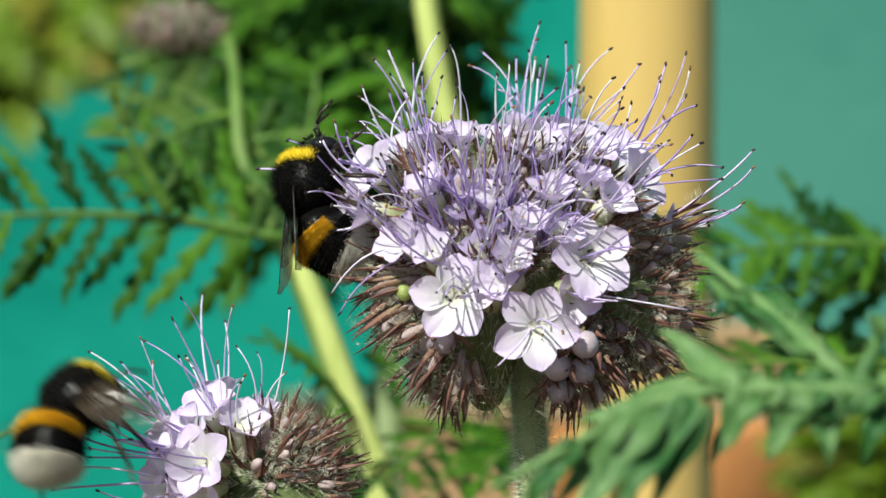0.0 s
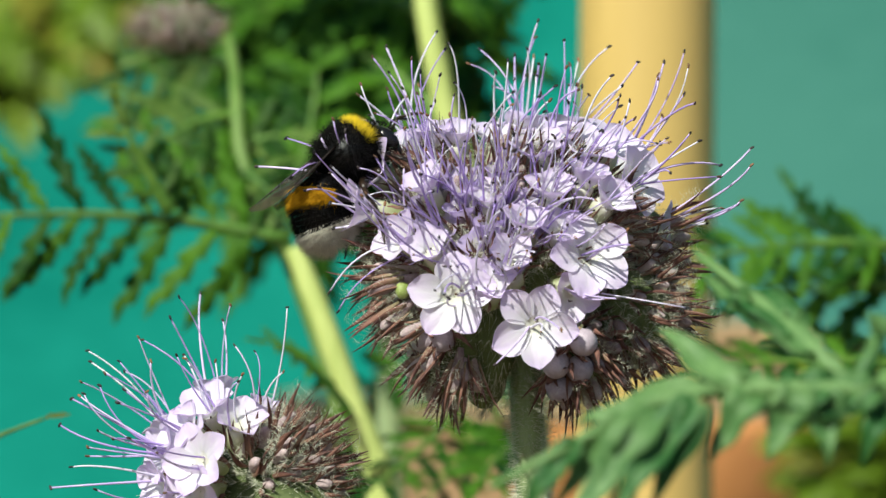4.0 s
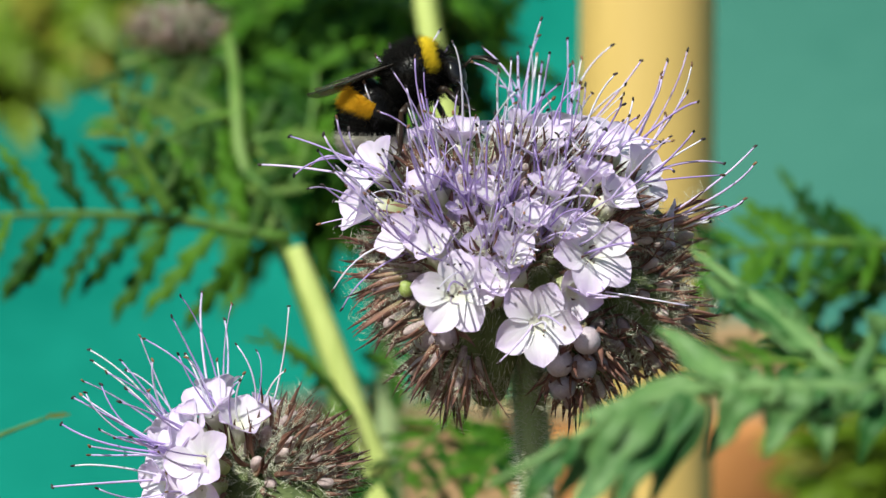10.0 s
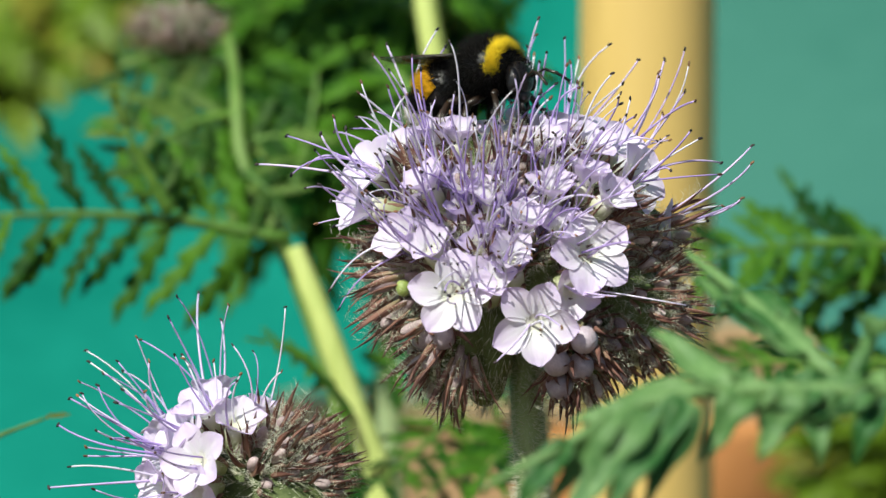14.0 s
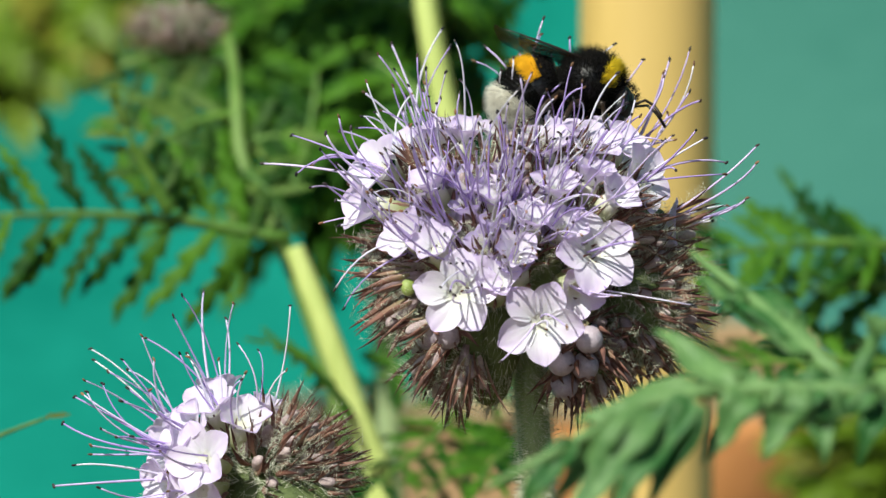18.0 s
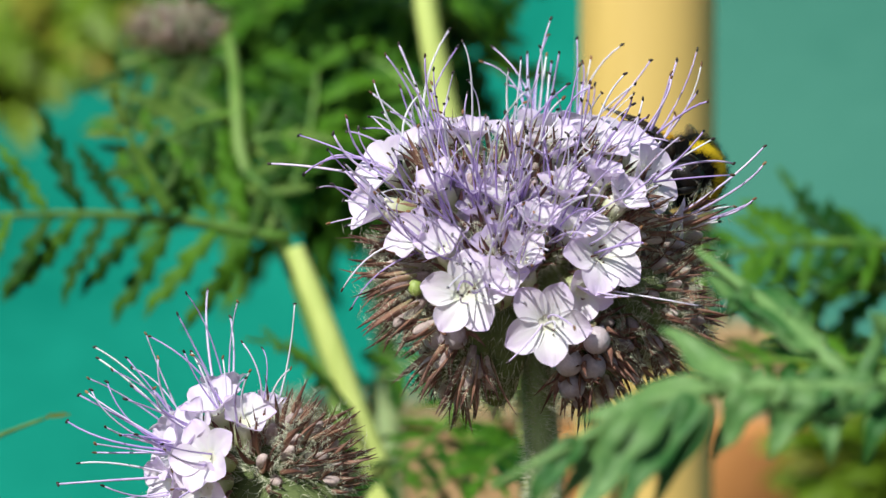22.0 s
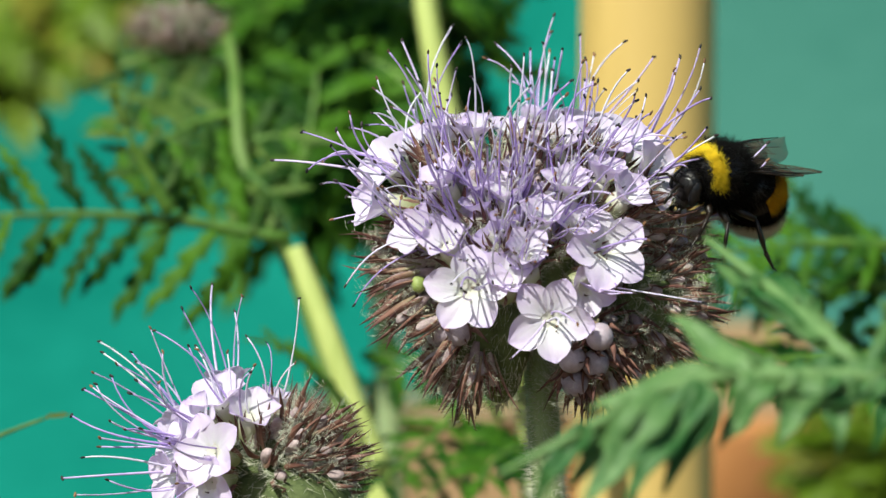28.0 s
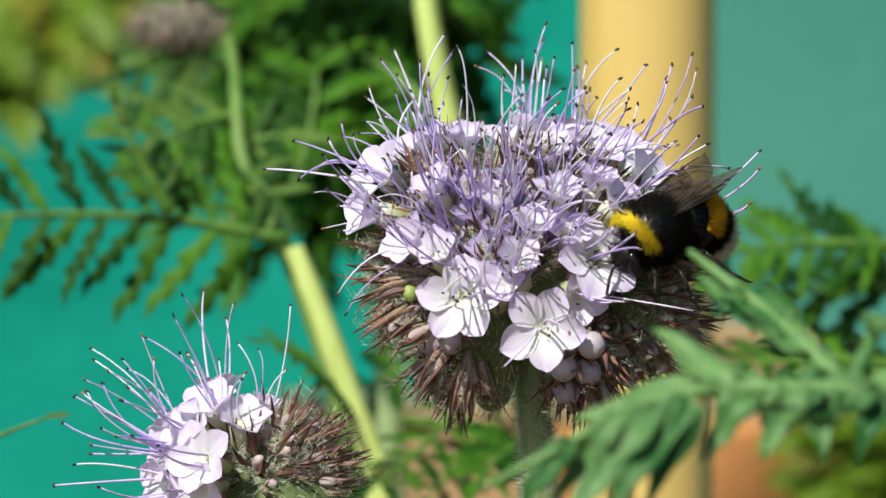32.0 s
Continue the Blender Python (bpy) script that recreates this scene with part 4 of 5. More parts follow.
    for k, (bx, by, bz, tx, ty, tz) in enumerate((
        (-13.8, 230, 14.5, -38.5, 215, 11.1), (-13.8, 230, 16.5, -45.9, 220, 24.4), (-13.8, 230, 24.7, -38.5, 215, 35.2), (-13.8, 230, 29.9, -33.8, 220, 43.6),
        (-13.8, 230, 35.0, -22.5, 215, 50.3), (-13.8, 230, 33.0, 1.6, 225, 47.0), (-13.2, 230, 22.7, 3.6, 220, 33.5), (-13.8, 230, 14.5, -28.5, 215, 4.1),
        (-13.8, 230, 18.6, -21.9, 200, 23.6), (-13.8, 230, 36.0, -44.2, 225, 48.0), (-13.2, 230, 11.4, 0.6, 215, 18.2), (-14.3, 230, 41.2, -2.4, 215, 49.3),
    )):
        leaf(g, base, (bx, by, bz), (tx, ty, tz), (0, -4, 6), (0.1 * (k % 3 - 1), -0.75, 0.55), 8, 21, None, 1.4, 240 + k, 0.15, 0.95, 0.0)
    # the brownish tip at the side
    base = Vector((-0.075, 0.05, 0.0))
    d = thing("phacelia_plant", Matrix.Translation(base), "phacelia plant with one drying yellow-green leaf", "plant", "phacelia plants")
    stem(d, base, [(-75, 50, -625), (-74, 50, -300), (-71.8, 50, -38.2), (-70.3, 50, -30.7)], 2.5, 1.6, STEM)
    leaf(d, base, (-70.3, 50, -30.7), (-52.6, 50, -22.4), (0, 0, 1.2), (0, -0.7, 0.7), 0, 5, LEAF_OLIVE, 0.6, 61, 0.5)


back_plants()


def corner_plant():
    """Blurred yellow-green leaves low beside the pot."""
    base = Vector((0.100, 0.30, 0.0))
    e = thing("garden_plant", Matrix.Translation(base), "olive-green leafy garden plant beside the clay pot", "plant")
    stem(e, base, [(100, 300, -625), (100, 300, -300), (98, 300, -75), (96, 300, -45)], 2.5, 1.5, STEM)
    for k in range(22):
        leaf(e, base, (98, 300, -62 + k), (78 + 2.5 * k, 300 + (k % 3) * 12, -31 - (k % 5) * 6), (0, 0, 4), (0, -0.7, 0.6), 6, 24, LEAF_OLIVE if k % 3 else LEAF_YELLOW, 0.9, 70 + k, 0.3)


corner_plant()


def shrub():
    """A yellow-green bush well behind, before the fence."""
    rnd = random.Random(8)
    base = Vector((-0.138, 0.40, 0.0))
    root = thing("garden_shrub", Matrix.Translation(base), "sunlit yellow-green garden shrub before the teal fence", "shrub")
    s = Shape()
    s.tube([(0, 0, -0.02), (0.004, 0, 0.3), (-0.003, 0.002, 0.62), (0, 0, 0.78)], [0.005, 0.004, 0.003, 0.001], 10)
    piece("trunk", s.mesh("trunk", TIMBER), root)
    sunward = Vector((-0.37, -0.62, 0.69)).normalized()
    across = Vector((0.859, -0.512, 0.0))
    rise = sunward.cross(across)
    for k in range(300):
        a = rnd.uniform(0, 6.28)
        r = 0.023 * math.sqrt(rnd.random())
        p = Vector((0.043, 0, 0.685)) + across * r * math.cos(a) + rise * r * math.sin(a) + sunward * rnd.uniform(-0.010, 0.004)
        d = across * rnd.uniform(-1, 1) - rise * rnd.uniform(0.1, 1.0)
        sc = rnd.uniform(0.9, 1.5)
        mat = LEAF_YELLOW if rnd.random() < 0.82 else LEAF_OLIVE
        kind = rnd.randrange(4)
        lean = sunward + Vector((rnd.uniform(-.3, .3), rnd.uniform(-.3, .3), rnd.uniform(-.3, .3)))
        piece("leaflet", cached(("leaflet", kind, mat.name), lambda: leaflet_mesh(kind, mat)), root, axes(p, d, lean) @ Matrix.Diagonal((sc, sc * 1.4, sc, 1)))
    for k in range(9):
        t = Shape()
        a = rnd.uniform(0, 6.28)
        z = rnd.uniform(0.655, 0.69)
        t.tube([(0, 0, z), (0.020, 0.012 + 0.008 * math.sin(a), z + 0.006), (0.036 + 0.015 * math.cos(a), 0.016 + 0.010 * math.sin(a), z + 0.012)], [0.003, 0.002, 0.001], 6)
        piece("twig", t.mesh("twig", TIMBER), root)


shrub()


# ---- bumblebees ----
def abdomen_at(s, curl):
    """Axis point, down-tilt and radius along the abdomen, millimetres."""
    n, x, z, start = 20, -0.1, 0.1, (10 if curl < 50 else 24)
    for i in range(int(n * s + 0.5)):
        a = radians(start + curl * (i + 0.5) / n)
        x -= 8.1 / n * math.cos(a)
        z -= 8.1 / n * math.sin(a)
    u = min(1.0, abs((2 * s - 0.90) / 1.10))
    return Vector((x, 0, z)), radians(start + curl * s), 3.95 * (1 - u ** 2.5) ** 0.5


def abdomen_mesh(curl):
    nv, nu, verts, faces, slots = 20, 24, [], [], []
    for j in range(nv + 1):
        c, a, r = abdomen_at(j / nv, curl)
        r = max(r, 0.15)
        up = Vector((math.sin(a) * -1, 0, math.cos(a)))
        for i in range(nu):
            f = 2 * math.pi * i / nu
            verts.append((c + Vector((0, 1, 0)) * r * math.sin(f) + up * r * 0.93 * math.cos(f)) * 0.001)
    for j in range(nv):
        for i in range(nu):
            a, b = j * nu + i, j * nu + (i + 1) % nu
            faces.append((a, a + nu, b + nu, b))
            q = (j + 0.5) / nv
            slots.append(1 if 0.20 < q < 0.36 and math.cos(2 * math.pi * (i + 0.5) / nu) > 0 else 2 if q > 0.68 else 0)
    faces.append(tuple(range(nu)))
    faces.append(tuple(reversed(range(nv * nu, (nv + 1) * nu))))
    slots += [0, 2]
    return mesh_of("abdomen", verts, faces, [CUTICLE, FUR_ORANGE, FUR_WHITE], slots)


def fur_abdomen(lo, hi, count, length, mat, seed, curl, reach=math.pi):
    rnd = random.Random(seed)
    s = Shape()
    for _ in range(count):
        q = rnd.uniform(lo, hi) + rnd.gauss(0, 0.012)
        q = min(0.985, max(0.02, q))
        f = rnd.uniform(-1, 1) * reach
        c, a, r = abdomen_at(q, curl)
        up, back = Vector((-math.sin(a), 0, math.cos(a))), Vector((-math.cos(a), 0, -math.sin(a)))
        nrm = Vector((0, 1, 0)) * math.sin(f) + up * math.cos(f)
        p = c + Vector((0, 1, 0)) * r * math.sin(f) + up * r * 0.93 * math.cos(f)
        d = nrm * 0.62 + back * rnd.uniform(0.3, 0.9) + Vector((rnd.gauss(0, 0.2), rnd.gauss(0, 0.2), rnd.gauss(0, 0.2)))
        s.spike(p * 0.001, d.normalized() * 0.001 * length * rnd.uniform(0.5, 1.25), 0.000034)
    return s.mesh("fur", mat)


def fur_ball(c, r, count, length, mat, seed, keep):
    rnd = random.Random(seed)
    s = Shape()
    while len(s.f) < count * 3:
        n = Vector((rnd.gauss(0, 1), rnd.gauss(0, 1), rnd.gauss(0, 1))).normalized()
        p = Vector((c[0] + n.x * r[0], c[1] + n.y * r[1], c[2] + n.z * r[2]))
        if not keep(p, rnd):
            continue
        d = n + Vector((rnd.gauss(-0.15, 0.28), rnd.gauss(0, 0.28), rnd.gauss(0, 0.28)))
        s.spike(p * 0.001, d.normalized() * 0.001 * length * rnd.uniform(0.5, 1.25), 0.000034)
    return s.mesh("fur", mat)


THORAX, THORAX_R = (3.9, 0, 0.5), (3.7, 3.7, 3.4)


def in_collar(p, rnd):
    return 5.65 + rnd.gauss(0, 0.1) < p.x - 0.12 * p.z < 6.65 + rnd.gauss(0, 0.1) and p.z > 0.2 + rnd.gauss(0, 0.2)


def thorax_mesh():
    s = Shape()
    s.ball(THORAX, THORAX_R, nu=28, nv=20)
    s.v = [v * 0.001 for v in s.v]
    me = s.mesh("thorax", [CUTICLE, FUR_YELLOW])
    for f in me.polygons:
        c = f.center * 1000
        if 5.65 < c.x - 0.12 * c.z < 6.65 and c.z > 0.2:
            f.material_index = 1
    return me


def head_mesh():
    s = Shape()
    m = Matrix.Rotation(radians(-25), 3, "Y")
    s.ball((0, 0, 0), (0.0015, 0.0020, 0.0021), m, 20, 14)
    s.ball((0.0006, 0, -0.0019), (0.0010, 0.0013, 0.0011), m, 14, 10)
    s.tube([(0.0007, 0, -0.0026), (0.0006, 0, -0.0042), (0.0, 0, -0.0056)], [0.00035, 0.00025, 0.0001], 7)
    for sy in (-1, 1):
        s.tube([(0.001, sy * 0.0006, -0.0026), (0.0015, sy * 0.0005, -0.0034), (0.0012, sy * 0.0001, -0.0038)], [0.0003, 0.0003, 0.0001], 6)
    return s.mesh("head", CUTICLE)


def antenna_mesh(sy):
    s = Shape()
    s.tube([(0, 0, 0), (0.0012, sy * 0.0008, 0.0011)], [0.00017, 0.00017], 7)
    s.tube([(0.0012, sy * 0.0008, 0.0011), (0.0026, sy * 0.0014, 0.0009), (0.0042, sy * 0.0021, 0.0001)], [0.00017, 0.00020, 0.00018], 7)
    return s.mesh("antenna", LEG_BLACK)


def leg_mesh(kind, sy):
    """Thigh, shin and foot, with bristles; kind 0 front, 1 middle, 2 hind."""
    rnd = random.Random(kind)
    fx, k = ((0.5, 0.8), (-0.1, 1.0), (-0.65, 1.25))[kind]
    s = Shape()
    knee = Vector((fx * 2.0, sy * 2.6, -0.4)) * k
    ankle = knee + Vector((fx * 2.2, sy * 1.4, -3.0)) * k
    toe = ankle + Vector((fx * 2.0, sy * 0.7, -1.5)) * k
    wide = 0.62 if kind == 2 else 0.42
    mmv = lambda p: p * 0.001
    s.tube([mmv(Vector((0, 0, 0))), mmv(knee * 0.5), mmv(knee)], [0.0004, 0.00052, 0.00034], 8)
    s.tube([mmv(knee), mmv(knee.lerp(ankle, 0.6)), mmv(ankle)], [0.00032, 0.001 * wide, 0.0003], 8, flat=0.6)
    s.tube([mmv(ankle), mmv(ankle.lerp(toe, 0.4)), mmv(toe), mmv(toe + Vector((fx * 0.5, sy * 0.4, -0.2)))], [0.0003, 0.00022, 0.00014, 0.00008], 7)
    for _ in range(160):
        a, b = ((Vector((0, 0, 0)), knee), (knee, ankle), (ankle, toe))[rnd.randrange(3)]
        p = a.lerp(b, rnd.random())
        d = Vector((rnd.gauss(0, 1), rnd.gauss(0, 1), rnd.gauss(0, 1))).normalized()
        s.spike(p * 0.001, d * 0.001 * rnd.uniform(0.5, 0.95), 0.00003)
    return s.mesh("leg", LEG_BLACK)


def wing_mesh(length, width, sy):
    """A wing along x, its trailing edge towards the tail."""
    nu, nv, verts, faces = 12, 5, [], []
    for i in range(nu + 1):
        t = i / nu
        half = width * (0.16 + 0.84 * math.sin(math.pi * min(1, t * 0.86 + 0.06)) ** 0.7)
        if t > 0.85:
            half *= math.sqrt(max(0.03, 1 - ((t - 0.85) / 0.152) ** 2))
        for j in range(nv + 1):
            u = j / nv
            verts.append((length * t, sy * (half * u - width * 0.10 * math.sin(math.pi * t)), 0.0002 * math.sin(7 * t + 5 * u) + 0.0002 * math.sin(u * 3)))
    for i in range(nu):
        for j in range(nv):
            a = i * (nv + 1) + j
            faces.append((a, a + nv + 1, a + nv + 2, a + 1))
    return mesh_of("wing", verts, faces, WING)


def vein_mesh(length, width, sy):
    s = Shape()
    r = 0.00006
    lead = [(length * t, sy * -width * 0.10 * math.sin(math.pi * t), 0.0001) for t in (0, 0.2, 0.4, 0.6, 0.8, 0.92)]
    s.tube(lead, [0.00014, 0.00013, 0.00012, 0.0001, 0.00008, 0.00005], 5)
    for u0, u1, t1 in ((0.10, 0.35, 0.85), (0.12, 0.6, 0.72), (0.14, 0.85, 0.55)):
        s.tube([(length * 0.05, sy * width * u0, 0.0001), (length * t1 * 0.55, sy * width * (u0 + u1) * 0.45, 0.0003), (length * t1, sy * width * u1 * 0.9, 0.0001)], [r * 1.3, r, r * 0.6], 5)
    for t in (0.45, 0.62):
        s.tube([(length * t, sy * -width * 0.06, 0.0002), (length * (t + 0.06), sy * width * 0.55, 0.0002)], [r, r * 0.7], 5)
    return s.mesh("vein", LEG_BLACK)


HIPS = ((5.6, 1.7, -2.4), (4.0, 2.0, -2.7), (2.4, 2.0, -2.5))
WING_ROOT = (4.2, 2.3, 2.3)


def bumblebee(label, curl):
    root = thing("bumblebee", Matrix.Identity(4), label, "bumblebee", "bumblebees")
    ab = piece("abdomen", cached(("abdomen", curl), lambda: abdomen_mesh(curl)), root, label="banded yellow, black and white abdomen")
    piece("front_fur", cached(("f1", curl), lambda: fur_abdomen(0.02, 0.19, 1400, 1.3, FUR_BLACK, 1, curl)), ab, label="black fur")
    piece("yellow_band", cached(("f2", curl), lambda: fur_abdomen(0.20, 0.37, 4400, 1.25, FUR_ORANGE, 2, curl, 1.6)), ab, label="golden yellow fur band")
    piece("black_band", cached(("f3", curl), lambda: fur_abdomen(0.38, 0.65, 4200, 1.0, FUR_BLACK, 3, curl)), ab, label="short black fur band")
    piece("white_tail", cached(("f4", curl), lambda: fur_abdomen(0.66, 0.985, 5200, 1.4, FUR_WHITE, 4, curl)), ab, label="whitish tail fur")
    th = piece("thorax", cached("thorax", thorax_mesh), root)
    piece("thorax_fur", cached("f5", lambda: fur_ball(THORAX, THORAX_R, 6500, 1.5, FUR_BLACK, 5, lambda p, r: not in_collar(p, r))), th, label="dense black fur")
    piece("collar", cached("f6", lambda: fur_ball(THORAX, THORAX_R, 3000, 1.15, FUR_YELLOW, 6, in_collar)), th, label="yellow fur collar")
    hd = piece("head", cached("head", head_mesh), root, pose(0.0081, 0, -0.0012, 0, 18, 0))
    piece("face_fur", cached("f7", lambda: fur_ball((0, 0, 0.3), (1.4, 1.8, 2.0), 600, 0.8, FUR_BLACK, 7, lambda p, r: abs(p.y) < 1.4)), hd)
    for sy in (-1, 1):
        e = cached(("eye", sy), lambda: (lambda q: (q.ball((0, 0, 0), (0.0009, 0.0007, 0.0016), None, 14, 12), q.mesh("eye", EYE_BLACK))[1])(Shape()))
        piece("eye", e, hd, pose(0.0002, sy * 0.0017, -0.0001, sy * 12, -20, 0), "glossy black eye")
        piece("antenna", cached(("antenna", sy), lambda: antenna_mesh(sy)), hd, pose(0.0013, sy * 0.0004, 0.0004))
    limbs = []
    for k, (x, y, z) in enumerate(HIPS):
        for sy in (-1, 1):
            o = piece("leg", cached(("leg", k, sy), lambda: leg_mesh(k, sy)), root, pose(x * 0.001, sy * y * 0.001, z * 0.001))
            limbs.append((o, k, sy))
    wings = []
    for name, length, width, dx in (("forewing", 0.0128, 0.0041, 0.0), ("hindwing", 0.0085, 0.0034, -0.0012)):
        for sy in (-1, 1):
            o = piece(name, cached((name, sy), lambda: wing_mesh(length, width, sy)), root, label="smoky see-through wing")
            piece("vein", cached((name, "vein", sy), lambda: vein_mesh(length, width, sy)), o)
            wings.append((o, sy, dx))
    return root, limbs, wings


BEE, BEE_LIMBS, BEE_WINGS = bumblebee("furry black bumblebee with yellow bands and whitish tail, feeding", 62)
VISITOR, VISITOR_LIMBS, VISITOR_WINGS = bumblebee("furry black and yellow bumblebee with pale tail, in flight", 40)


# ---- what moves ----
def facing(x, y, z, fx, fy, fz, ux, uy, uz):
    """A pose in millimetres about the flower's height: nose along f, back along u."""
    f = Vector((fx, fy, fz)).normalized()
    u = Vector((ux, uy, uz))
    u = (u - f * u.dot(f)).normalized()
    return Matrix.Translation(mm(x, y, z)) @ Matrix((f, u.cross(f), u)).transposed().to_4x4()


def swing(base, dx, dz, height):
    """A plant that leans from its foot."""
    return pose(base.x, base.y, dz * 0.001, 0, math.degrees(dx * 0.001 / height), 0)


def wing_pose(sy, dx, sweep, lift, twist=0):
    x, y, z = WING_ROOT
    return (pose(x * 0.001 + dx, sy * y * 0.001, z * 0.001) @ Matrix.Rotation(sy * radians(90 + sweep), 4, "Z")
            @ Matrix.Rotation(-radians(lift), 4, "Y") @ Matrix.Rotation(sy * radians(twist), 4, "X"))


def step_rows(k, sy, busy, end=32.0):
    """A leg's swing, larger while the bee walks."""
    x, y, z = HIPS[k]
    rows = []
    for i in range(int(end / 0.2) + 1):
        t = i * 0.2
        amp = 16 if any(a <= t <= b for a, b in busy) else 2.5
        a = math.sin(t * 9.5 + k * 2.1 + (1.57 if sy > 0 else -1.57))
        rows.append((t, pose(x * 0.001, sy * y * 0.001, z * 0.001, sy * 0.4 * amp * math.cos(t * 9.5 + k * 2.1), 0, sy * amp * a)))
    return rows


